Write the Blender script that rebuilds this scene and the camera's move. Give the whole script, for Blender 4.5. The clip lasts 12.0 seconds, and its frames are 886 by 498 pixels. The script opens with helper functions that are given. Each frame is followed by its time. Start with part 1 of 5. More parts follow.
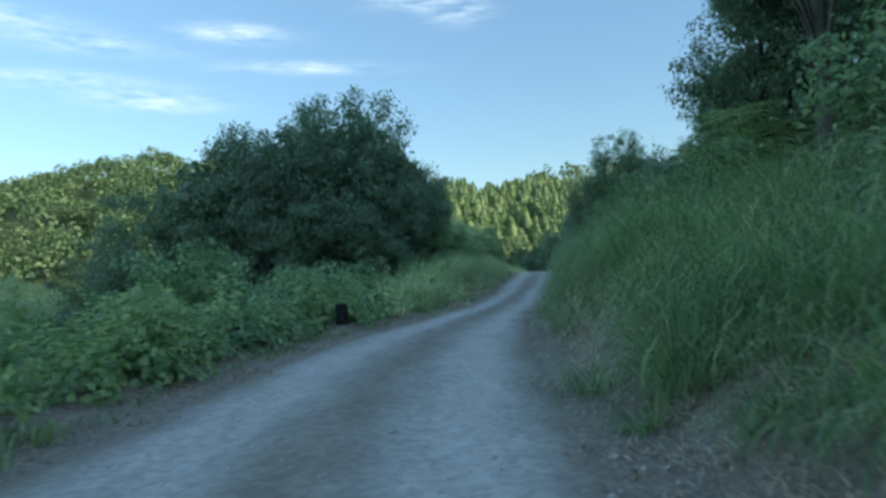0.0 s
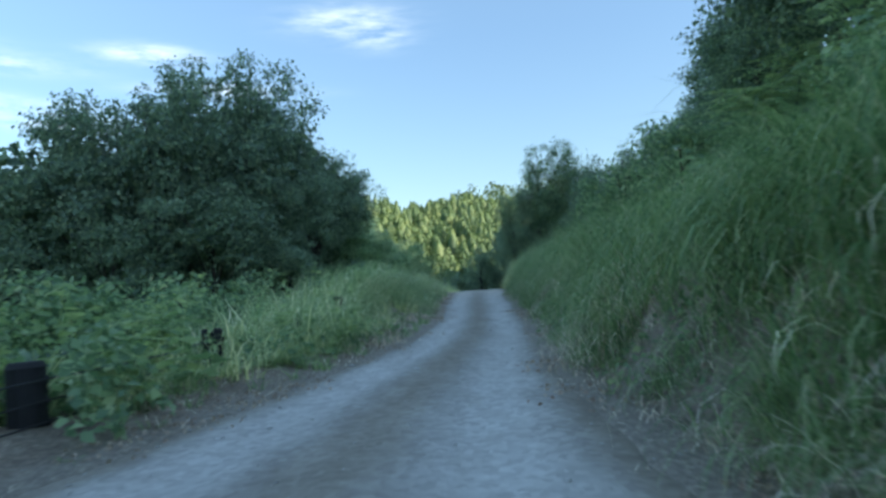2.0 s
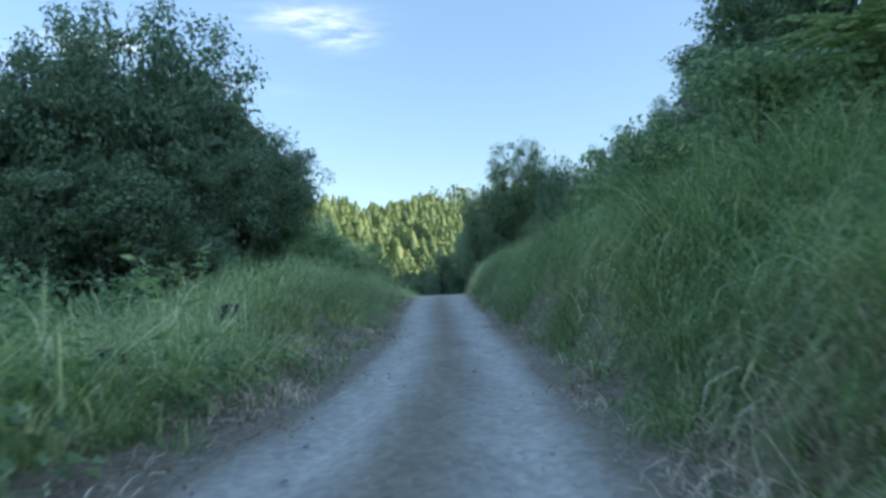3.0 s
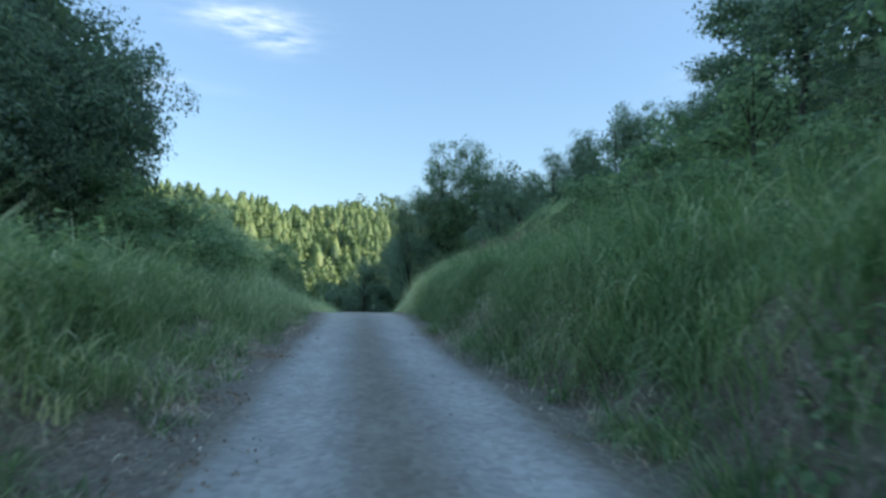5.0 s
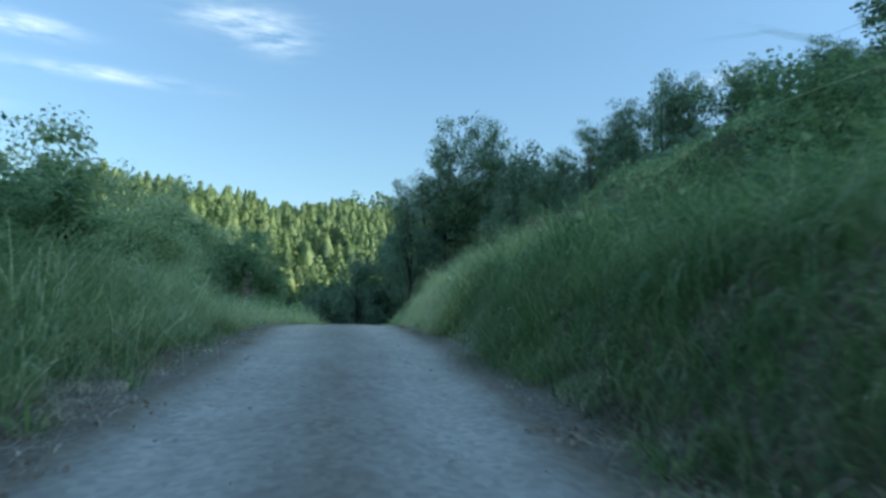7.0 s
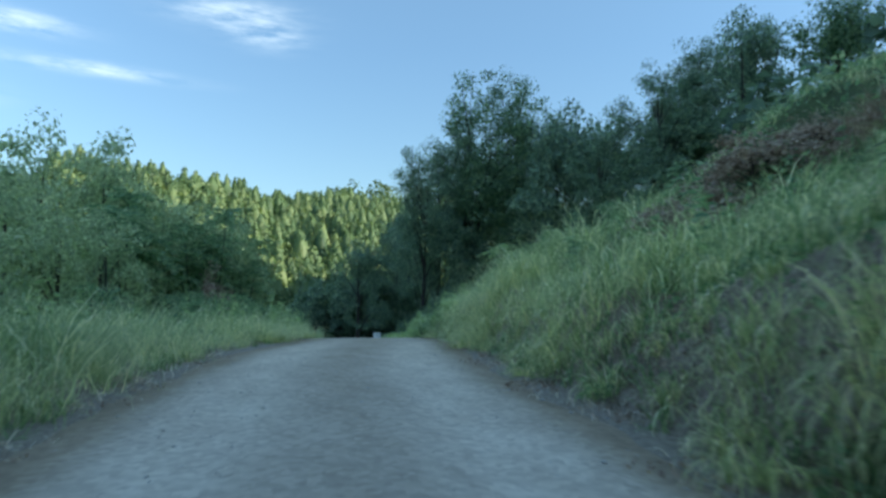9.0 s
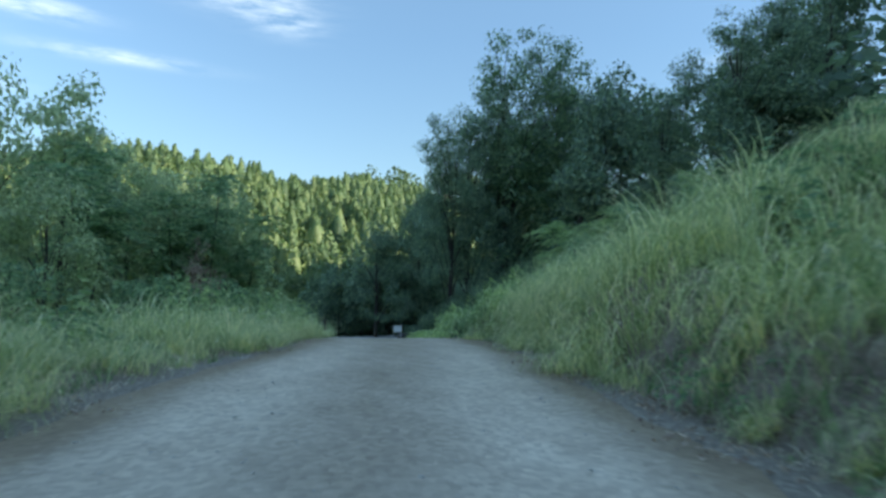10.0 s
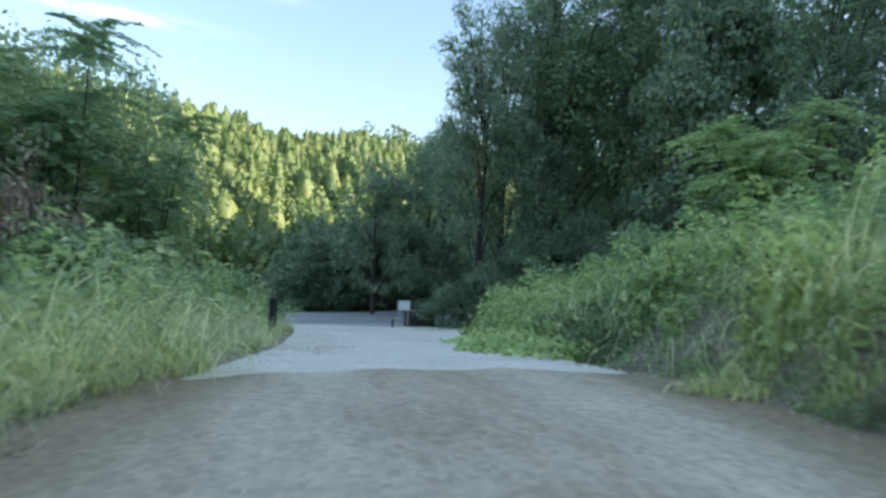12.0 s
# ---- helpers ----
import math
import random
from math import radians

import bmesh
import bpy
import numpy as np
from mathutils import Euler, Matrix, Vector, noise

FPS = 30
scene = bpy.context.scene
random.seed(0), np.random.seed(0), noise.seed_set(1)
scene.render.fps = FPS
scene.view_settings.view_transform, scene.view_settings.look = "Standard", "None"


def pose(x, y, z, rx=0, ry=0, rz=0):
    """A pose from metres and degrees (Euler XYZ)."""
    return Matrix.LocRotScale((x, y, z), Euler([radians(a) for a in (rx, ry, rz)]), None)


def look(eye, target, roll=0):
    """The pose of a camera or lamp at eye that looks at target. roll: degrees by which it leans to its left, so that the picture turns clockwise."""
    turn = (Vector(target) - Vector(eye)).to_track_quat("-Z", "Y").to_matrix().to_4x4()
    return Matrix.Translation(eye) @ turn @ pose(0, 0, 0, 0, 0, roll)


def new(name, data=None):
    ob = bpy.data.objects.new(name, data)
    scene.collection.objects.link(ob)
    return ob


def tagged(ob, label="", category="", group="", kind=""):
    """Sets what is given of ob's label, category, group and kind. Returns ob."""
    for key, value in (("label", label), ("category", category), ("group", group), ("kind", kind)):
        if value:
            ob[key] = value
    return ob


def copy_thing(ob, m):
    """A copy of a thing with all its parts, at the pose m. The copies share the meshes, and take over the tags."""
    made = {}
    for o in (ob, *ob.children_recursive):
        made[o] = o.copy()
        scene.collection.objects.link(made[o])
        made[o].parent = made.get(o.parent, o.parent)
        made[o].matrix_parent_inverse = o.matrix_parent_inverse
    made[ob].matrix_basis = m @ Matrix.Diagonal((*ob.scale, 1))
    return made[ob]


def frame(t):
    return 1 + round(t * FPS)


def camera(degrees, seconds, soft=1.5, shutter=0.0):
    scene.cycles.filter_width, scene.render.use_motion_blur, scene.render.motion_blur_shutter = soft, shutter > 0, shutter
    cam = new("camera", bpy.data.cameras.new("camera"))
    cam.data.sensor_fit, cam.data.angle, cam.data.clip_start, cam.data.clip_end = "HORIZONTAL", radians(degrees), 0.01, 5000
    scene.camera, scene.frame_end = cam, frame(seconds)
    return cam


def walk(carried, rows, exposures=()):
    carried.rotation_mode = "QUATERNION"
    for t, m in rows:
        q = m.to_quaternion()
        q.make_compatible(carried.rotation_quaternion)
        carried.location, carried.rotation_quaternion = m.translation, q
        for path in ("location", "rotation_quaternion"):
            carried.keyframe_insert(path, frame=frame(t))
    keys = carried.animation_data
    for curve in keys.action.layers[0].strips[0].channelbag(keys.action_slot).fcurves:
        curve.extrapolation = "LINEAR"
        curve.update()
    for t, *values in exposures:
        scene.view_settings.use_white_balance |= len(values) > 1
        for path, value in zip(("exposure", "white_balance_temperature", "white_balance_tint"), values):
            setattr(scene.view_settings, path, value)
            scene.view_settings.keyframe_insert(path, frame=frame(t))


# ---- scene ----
cam = camera(65.0, 12.0, soft=2.9, shutter=0.25)
PATH = [
    (0, (0.105, -0.226, 0.984), (0.099, 1.772, 1.056), -2.9),
    (0.5, (0.07, 2.435, 0.88), (0.106, 4.433, 0.946), -3.3),
    (1, (0.086, 5.158, 0.807), (0.178, 7.153, 0.9), -3.4),
    (1.5, (0.159, 7.948, 0.761), (0.316, 9.938, 0.877), -3.3),
    (2, (0.31, 10.72, 0.726), (0.527, 12.704, 0.853), -3.9),
    (2.5, (0.619, 13.814, 0.728), (0.896, 15.79, 0.865), -3.4),
    (3, (1.07, 16.727, 0.798), (1.401, 18.696, 0.929), -2.8),
    (3.5, (1.477, 20.012, 0.869), (1.85, 21.971, 1.022), -1.7),
    (5.5, (3.742, 33.602, 1.102), (4.307, 35.513, 1.273), 0.8),
    (6, (4.497, 37.252, 1.2), (5.057, 39.164, 1.375), 0.9),
    (6.5, (5.163, 40.807, 1.231), (5.717, 42.721, 1.408), 1.2),
    (8.5, (6.983, 55.194, 1.71), (7.558, 57.1, 1.897), -0.0),
    (9, (7.545, 58.679, 1.755), (8.112, 60.59, 1.913), 0.4),
    (9.5, (8.103, 62.335, 1.809), (8.657, 64.251, 1.964), 0.1),
    (10, (8.682, 66.162, 1.762), (9.203, 68.088, 1.89), 1.1),
    (10.5, (9.226, 70.266, 1.724), (9.742, 72.196, 1.82), 1.9),
    (11, (9.795, 73.978, 1.656), (10.306, 75.91, 1.744), 1.7),
    (11.5, (10.479, 77.723, 1.659), (10.997, 79.654, 1.714), 2.3),
    (12, (11.194, 81.826, 1.446), (11.731, 83.752, 1.483), 2.5),
]
# the picture's own brightness and tint: seconds, stops, kelvin, tint
EXPOSURES = [(0.0, 0.64, 6000, -2), (1.5, 0.77, 6050, 0), (2.5, 1.03, 6250, 8), (3.5, 1.03, 6250, 8), (5.5, 0.82, 6100, 4), (6.5, 0.67, 5850, -2), (8.5, 0.67, 5850, -1), (9.5, 0.70, 5950, 0), (10.5, 0.82, 6250, 5), (11.2, 1.06, 6700, 9), (12.0, 1.41, 6900, 11)]
walk(cam, [(t, look(eye, target, roll)) for t, eye, target, roll in PATH], EXPOSURES)

# ---- light ----
SUN_DIR = Vector((0.87, -0.38, 0.335)).normalized()      # towards the sun
sun = new("sun", bpy.data.lights.new("sun", "SUN"))
sun.data.energy, sun.data.angle, sun.data.color = 4.1, radians(0.6), (1.0, 0.89, 0.68)
sun.rotation_euler = SUN_DIR.to_track_quat("Z", "Y").to_euler()


def node(tree, kind, **inputs):
    n = tree.nodes.new(kind)
    for key, value in inputs.items():
        n.inputs[key.replace("_", " ")].default_value = value
    return n


def math_node(tree, op, a, b=0.0, clamp=False):
    n = tree.nodes.new("ShaderNodeMath")
    n.operation, n.use_clamp = op, clamp
    for i, v in enumerate((a, b)):
        if isinstance(v, (int, float)):
            n.inputs[i].default_value = v
        else:
            tree.links.new(v, n.inputs[i])
    return n.outputs[0]


# thin high clouds: (direction, half width, half height, strength), as fractions of the distance
CLOUDS = [
    ((-0.263, 0.906, 0.331), 0.075, 0.015, 0.85),
    ((-0.178, 0.940, 0.291), 0.120, 0.010, 0.70),
    ((-0.371, 0.896, 0.243), 0.095, 0.015, 0.85),
    ((-0.451, 0.854, 0.262), 0.130, 0.014, 0.65),
    ((-0.432, 0.848, 0.308), 0.120, 0.015, 0.55),
    ((-0.520, 0.800, 0.330), 0.110, 0.016, 0.60),
    ((-0.012, 0.926, 0.378), 0.090, 0.024, 0.70),
    ((0.030, 0.932, 0.355), 0.060, 0.022, 0.45),
    ((0.600, 0.736, 0.305), 0.070, 0.018, 0.35),
]


def build_world():
    world = bpy.data.worlds.new("sky")
    scene.world = world
    world.use_nodes = True
    t = world.node_tree
    t.nodes.clear()
    out, bg = node(t, "ShaderNodeOutputWorld"), node(t, "ShaderNodeBackground")
    sky = node(t, "ShaderNodeTexSky")
    sky.sky_type, sky.sun_disc = "NISHITA", False
    sky.sun_elevation, sky.sun_rotation = math.asin(SUN_DIR.z), math.atan2(SUN_DIR.x, SUN_DIR.y)
    sky.altitude, sky.air_density, sky.dust_density, sky.ozone_density = 200, 1.0, 0.25, 1.4
    way = node(t, "ShaderNodeTexCoord").outputs["Generated"]
    stretch = node(t, "ShaderNodeMapping")
    stretch.inputs["Scale"].default_value = (5, 5, 26)
    t.links.new(way, stretch.inputs["Vector"])
    wisp = node(t, "ShaderNodeTexNoise", Scale=3.2, Detail=7.0, Roughness=0.62)
    t.links.new(stretch.outputs[0], wisp.inputs["Vector"])
    total = None
    for d, wide, high, strength in CLOUDS:
        d = Vector(d).normalized()
        a = d.cross(Vector((0, 0, 1))).normalized()
        b = a.cross(d)
        parts = []
        for axis, size in ((a, wide), (b, high)):
            dot = t.nodes.new("ShaderNodeVectorMath")
            dot.operation = "DOT_PRODUCT"
            t.links.new(way, dot.inputs[0])
            dot.inputs[1].default_value = axis / size
            parts.append(math_node(t, "MULTIPLY", dot.outputs["Value"], dot.outputs["Value"]))
        front = t.nodes.new("ShaderNodeVectorMath")
        front.operation = "DOT_PRODUCT"
        t.links.new(way, front.inputs[0])
        front.inputs[1].default_value = d
        near = math_node(t, "GREATER_THAN", front.outputs["Value"], 0.5)
        r = math_node(t, "ADD", parts[0], parts[1])
        soft = math_node(t, "EXPONENT", math_node(t, "MULTIPLY", r, -1.9))
        soft = math_node(t, "MULTIPLY", math_node(t, "MULTIPLY", soft, near), strength)
        total = soft if total is None else math_node(t, "ADD", total, soft)
    grain = node(t, "ShaderNodeMapRange")
    for k, v in (("From Min", 0.36), ("From Max", 0.66)):
        grain.inputs[k].default_value = v
    t.links.new(wisp.outputs["Fac"], grain.inputs["Value"])
    mask = math_node(t, "MULTIPLY", total, grain.outputs[0], True)
    mix = node(t, "ShaderNodeMix")
    mix.data_type = "RGBA"
    t.links.new(mask, mix.inputs["Factor"])
    height = node(t, "ShaderNodeSeparateXYZ")
    t.links.new(way, height.inputs[0])
    deep = node(t, "ShaderNodeValToRGB")
    for el, (pos, value) in zip([deep.color_ramp.elements[0], deep.color_ramp.elements.new(0.3), deep.color_ramp.elements[-1]], SKY_LIFT):
        el.position, el.color = pos, (*value, 1)
    t.links.new(height.outputs["Z"], deep.inputs["Fac"])
    lifted_sky = node(t, "ShaderNodeMix")
    lifted_sky.data_type, lifted_sky.blend_type = "RGBA", "MULTIPLY"
    lifted_sky.inputs["Factor"].default_value = 1.0
    t.links.new(sky.outputs[0], lifted_sky.inputs["A"])
    t.links.new(deep.outputs["Color"], lifted_sky.inputs["B"])
    t.links.new(lifted_sky.outputs["Result"], mix.inputs["A"])
    mix.inputs["B"].default_value = CLOUD_WHITE
    t.links.new(mix.outputs["Result"], bg.inputs["Color"])
    bg.inputs["Strength"].default_value = SKY_STRENGTH
    t.links.new(bg.outputs[0], out.inputs["Surface"])


SKY_LIFT = [(0.0, (0.68, 0.68, 0.68)), (0.35, (0.97, 0.97, 0.97)), (1.0, (1.9, 1.75, 1.5))]     # height above the horizon, added factor: dims the low sky, raises overhead light
CLOUD_WHITE = (5.2, 5.5, 5.8, 1)
SKY_STRENGTH = 0.15
build_world()


# ---- materials ----
def material(name):
    m = bpy.data.materials.new(name)
    m.use_nodes = True
    return m, m.node_tree, m.node_tree.nodes["Principled BSDF"]


def ramp(t, fac, stops):
    r = t.nodes.new("ShaderNodeValToRGB")
    e = r.color_ramp.elements
    while len(e) < len(stops):
        e.new(0.5)
    for el, (pos, col) in zip(e, stops):
        el.position, el.color = pos, (*col, 1)
    t.links.new(fac, r.inputs["Fac"])
    return r.outputs["Color"]


def blend(t, fac, a, b, mode="MIX"):
    m = node(t, "ShaderNodeMix")
    m.data_type, m.blend_type = "RGBA", mode
    for key, v in (("Factor", fac), ("A", a), ("B", b)):
        if isinstance(v, (int, float)):
            m.inputs[key].default_value = v
        elif isinstance(v, tuple):
            m.inputs[key].default_value = (*v, 1)
        else:
            t.links.new(v, m.inputs[key])
    return m.outputs["Result"]


def noise_at(t, scale, detail=4.0, rough=0.55, stretch=None, obj=False):
    n = node(t, "ShaderNodeTexNoise", Scale=scale, Detail=detail, Roughness=rough)
    co = node(t, "ShaderNodeTexCoord").outputs["Object"] if obj else node(t, "ShaderNodeNewGeometry").outputs["Position"]
    if stretch:
        mp = node(t, "ShaderNodeMapping")
        mp.inputs["Scale"].default_value = stretch
        t.links.new(co, mp.inputs["Vector"])
        co = mp.outputs[0]
    t.links.new(co, n.inputs["Vector"])
    return n.outputs["Fac"]


def bump(t, bsdf, height, strength, distance):
    b = node(t, "ShaderNodeBump", Strength=strength, Distance=distance)
    t.links.new(height, b.inputs["Height"])
    t.links.new(b.outputs[0], bsdf.inputs["Normal"])


def foliage(name, stops, patch=0.35, patch_tint=(0.5, 0.6, 0.35), patch_amount=0.35, gloss=0.55, through_light=0.35):
    """Leaves: colour varies leaf by leaf and in patches; some light passes through."""
    m, t, bsdf = material(name)
    rnd = node(t, "ShaderNodeNewGeometry").outputs["Random Per Island"]
    col = ramp(t, rnd, stops)
    spots = ramp(t, noise_at(t, patch, 3.0), [(0.38, (0, 0, 0)), (0.62, (1, 1, 1))])
    tint = blend(t, 1.0, col, patch_tint, "MULTIPLY")
    fac = math_node(t, "MULTIPLY", spots, patch_amount)
    col = blend(t, fac, col, tint)
    t.links.new(col, bsdf.inputs["Base Color"])
    bsdf.inputs["Roughness"].default_value = gloss
    bsdf.inputs["Specular IOR Level"].default_value = 0.3
    tr = node(t, "ShaderNodeBsdfTranslucent")
    t.links.new(blend(t, 1.0, col, (through_light * 2.1, through_light * 2.1, through_light * 1.6), "MULTIPLY"), tr.inputs["Color"])
    both = node(t, "ShaderNodeAddShader")
    t.links.new(bsdf.outputs[0], both.inputs[0])
    t.links.new(tr.outputs[0], both.inputs[1])
    t.links.new(both.outputs[0], t.nodes["Material Output"].inputs["Surface"])
    return m


def plain(name, col, rough=0.7, metal=0.0, var=0.25, scale=6.0, bump_amount=0.2):
    m, t, bsdf = material(name)
    n = noise_at(t, scale, 6.0, 0.65)
    dark = tuple(c * (1 - var) for c in col)
    c = ramp(t, n, [(0.3, dark), (0.7, col)])
    t.links.new(c, bsdf.inputs["Base Color"])
    bsdf.inputs["Roughness"].default_value, bsdf.inputs["Metallic"].default_value = rough, metal
    bump(t, bsdf, noise_at(t, scale * 8, 4.0), bump_amount, 0.01)
    return m


LEAF_TREE = foliage("leaf_tree", [(0.0, (0.062, 0.099, 0.078)), (0.5, (0.115, 0.171, 0.12)), (0.9, (0.175, 0.238, 0.153)), (1.0, (0.25, 0.295, 0.185))], through_light=0.42)
LEAF_LIGHT = foliage("leaf_light", [(0.0, (0.115, 0.18, 0.095)), (0.5, (0.2, 0.27, 0.14)), (1.0, (0.33, 0.385, 0.2))], through_light=0.5)
LEAF_AIRY = foliage("leaf_airy", [(0.0, (0.052, 0.096, 0.064)), (0.5, (0.0975, 0.156, 0.088)), (1.0, (0.169, 0.228, 0.12))], through_light=0.5)
LEAF_SHRUB = foliage("leaf_shrub", [(0.0, (0.08, 0.135, 0.082)), (0.5, (0.145, 0.215, 0.125)), (0.9, (0.225, 0.3, 0.17)), (1.0, (0.33, 0.365, 0.22))], through_light=0.5)
LEAF_CEDAR = foliage("leaf_cedar", [(0.0, (0.066, 0.106, 0.045)), (0.5, (0.135, 0.182, 0.073)), (1.0, (0.225, 0.258, 0.11))], patch=0.13, patch_tint=(0.45, 0.62, 0.62), patch_amount=0.6, through_light=0.35)
LEAF_HILL = foliage("leaf_hill", [(0.0, (0.072, 0.115, 0.052)), (0.5, (0.118, 0.165, 0.073)), (1.0, (0.175, 0.215, 0.1))], patch=0.06, patch_tint=(0.55, 0.68, 0.65), patch_amount=0.7, through_light=0.2)
GRASS = foliage("grass_blade", [(0.0, (0.058, 0.108, 0.05)), (0.45, (0.135, 0.215, 0.098)), (0.86, (0.25, 0.32, 0.155)), (1.0, (0.46, 0.44, 0.31))], patch=0.9, patch_tint=(0.5, 0.6, 0.55), patch_amount=0.7, through_light=0.5)
GRASS_PALE = foliage("grass_pale", [(0.0, (0.13, 0.19, 0.095)), (0.5, (0.25, 0.315, 0.165)), (0.85, (0.40, 0.43, 0.26)), (1.0, (0.69, 0.62, 0.50))], patch=1.1, patch_tint=(0.5, 0.6, 0.55), patch_amount=0.65, through_light=0.5)
# yellower grass, made paler also to stand for the opener sky by the junction
GRASS_WARM = foliage("grass_warm", [(0.0, (0.195, 0.235, 0.118)), (0.5, (0.355, 0.385, 0.21)), (0.85, (0.54, 0.52, 0.325)), (1.0, (0.72, 0.63, 0.5))], patch=1.1, patch_tint=(0.6, 0.7, 0.6), patch_amount=0.6, through_light=0.5)
# pale blade colour, which also paints highlights into the grass
GRASS_TIP = foliage("grass_tip", [(0.0, (0.3, 0.37, 0.2)), (0.6, (0.5, 0.53, 0.34)), (1.0, (0.76, 0.72, 0.58))], patch=1.0, patch_tint=(0.6, 0.65, 0.6), patch_amount=0.5, through_light=0.45)
THATCH = foliage("dead_thatch", [(0.0, (0.075, 0.065, 0.055)), (0.6, (0.155, 0.13, 0.105)), (1.0, (0.36, 0.31, 0.25))], patch=0.9, patch_tint=(0.6, 0.65, 0.6), patch_amount=0.4, through_light=0.2)
LEAF_BUSH = foliage("leaf_bush", [(0.0, (0.145, 0.19, 0.115)), (0.5, (0.245, 0.295, 0.175)), (1.0, (0.38, 0.41, 0.255))], patch_tint=(0.85, 0.85, 0.8), through_light=0.5)
LEAF_FRESH = foliage("leaf_fresh", [(0.0, (0.15, 0.215, 0.1)), (0.5, (0.255, 0.325, 0.155)), (1.0, (0.41, 0.45, 0.235))], through_light=0.5)
STRAW = foliage("dry_straw", [(0.0, (0.26, 0.203, 0.181)), (0.45, (0.496, 0.42, 0.355)), (1.0, (0.912, 0.841, 0.74))], patch=0.8, patch_tint=(0.5, 0.45, 0.43), patch_amount=0.4, through_light=0.35)
DEAD_LEAF = foliage("dead_leaf", [(0.0, (0.2, 0.145, 0.118)), (0.6, (0.35, 0.27, 0.215)), (1.0, (0.5, 0.41, 0.33))], patch=0.9, patch_tint=(0.7, 0.7, 0.7), through_light=0.2)
# paler bark colour stands in for the light on one trunk
LIT_BARK = plain("lit_bark", (0.15, 0.135, 0.12), 0.9, 0, 0.5, 4.0, 0.8)
BARK = plain("bark", (0.06, 0.05, 0.043), 0.9, 0, 0.5, 5.0, 0.8)
POST_WOOD = plain("dark_post", (0.022, 0.022, 0.026), 0.75, 0, 0.4, 9.0, 0.3)
WIRE = plain("wire", (0.05, 0.05, 0.055), 0.5, 0.6, 0.3, 20.0, 0.1)
SIGN_WHITE = plain("sign_white", (0.78, 0.79, 0.78), 0.5, 0, 0.12, 3.0, 0.05)
GALVANISED = plain("galvanised", (0.42, 0.43, 0.44), 0.45, 0.7, 0.2, 12.0, 0.1)
BROWN_BOX = plain("brown_box", (0.045, 0.038, 0.035), 0.7, 0, 0.35, 4.0, 0.3)
LINE_PAINT = plain("line_paint", (0.82, 0.82, 0.80), 0.65, 0, 0.3, 5.0, 0.2)


def earth_material():
    m, t, bsdf = material("earth")
    a = ramp(t, noise_at(t, 0.7, 6.0, 0.6), [(0.3, (0.05, 0.075, 0.028)), (0.55, (0.085, 0.125, 0.04)), (0.78, (0.12, 0.13, 0.06))])
    b = ramp(t, noise_at(t, 9.0, 5.0, 0.7), [(0.3, (0.5, 0.5, 0.5)), (0.7, (1.2, 1.15, 1.05))])
    t.links.new(blend(t, 1.0, a, b, "MULTIPLY"), bsdf.inputs["Base Color"])
    bsdf.inputs["Roughness"].default_value = 0.95
    bump(t, bsdf, noise_at(t, 5.0, 8.0, 0.7), 0.9, 0.12)
    return m


def gravel_material():
    """Compacted gravel: pale wheel tracks, a browner middle strip and earthy edges, read from the mesh's own track value."""
    m, t, bsdf = material("gravel")
    at = node(t, "ShaderNodeAttribute")
    at.attribute_name = "track"
    wob = math_node(t, "MULTIPLY", math_node(t, "SUBTRACT", noise_at(t, 1.6, 7.0, 0.75, (1, 0.3, 1)), 0.5), 0.75)
    track = math_node(t, "ADD", at.outputs["Fac"], wob)
    base = ramp(t, track, [(0.0, (0.255, 0.23, 0.19)), (0.22, (0.31, 0.285, 0.242)), (0.48, (0.385, 0.37, 0.345)), (0.9, (0.53, 0.52, 0.50))])
    stones = node(t, "ShaderNodeTexVoronoi", Scale=17.0, Randomness=1.0)
    t.links.new(node(t, "ShaderNodeNewGeometry").outputs["Position"], stones.inputs["Vector"])
    tone = ramp(t, stones.outputs["Color"], [(0.1, (0.74, 0.73, 0.72)), (0.9, (1.22, 1.22, 1.2))])
    col = blend(t, 0.75, base, blend(t, 1.0, base, tone, "MULTIPLY"))
    big = ramp(t, noise_at(t, 2.0, 6.0, 0.7, (1, 0.35, 1)), [(0.3, (0.82, 0.80, 0.78)), (0.7, (1.1, 1.1, 1.1))])
    sand = node(t, "ShaderNodeAttribute")
    sand.attribute_name = "sand"
    col = blend(t, sand.outputs["Fac"], col, blend(t, 1.0, col, (1.24, 1.1, 0.9), "MULTIPLY"))
    t.links.new(blend(t, 1.0, col, big, "MULTIPLY"), bsdf.inputs["Base Color"])
    bsdf.inputs["Roughness"].default_value = 0.9
    bump(t, bsdf, math_node(t, "ADD", stones.outputs["Distance"], noise_at(t, 40.0, 3.0)), 0.3, 0.012)
    return m


def asphalt_material(name, dark, light):
    m, t, bsdf = material(name)
    a = ramp(t, noise_at(t, 0.35, 6.0, 0.65), [(0.3, dark), (0.7, light)])
    b = ramp(t, noise_at(t, 14.0, 5.0, 0.75), [(0.3, (0.7, 0.7, 0.7)), (0.7, (1.22, 1.22, 1.22))])
    t.links.new(blend(t, 1.0, a, b, "MULTIPLY"), bsdf.inputs["Base Color"])
    bsdf.inputs["Roughness"].default_value = 0.85
    bump(t, bsdf, noise_at(t, 60.0, 3.0, 0.7), 0.4, 0.01)
    return m


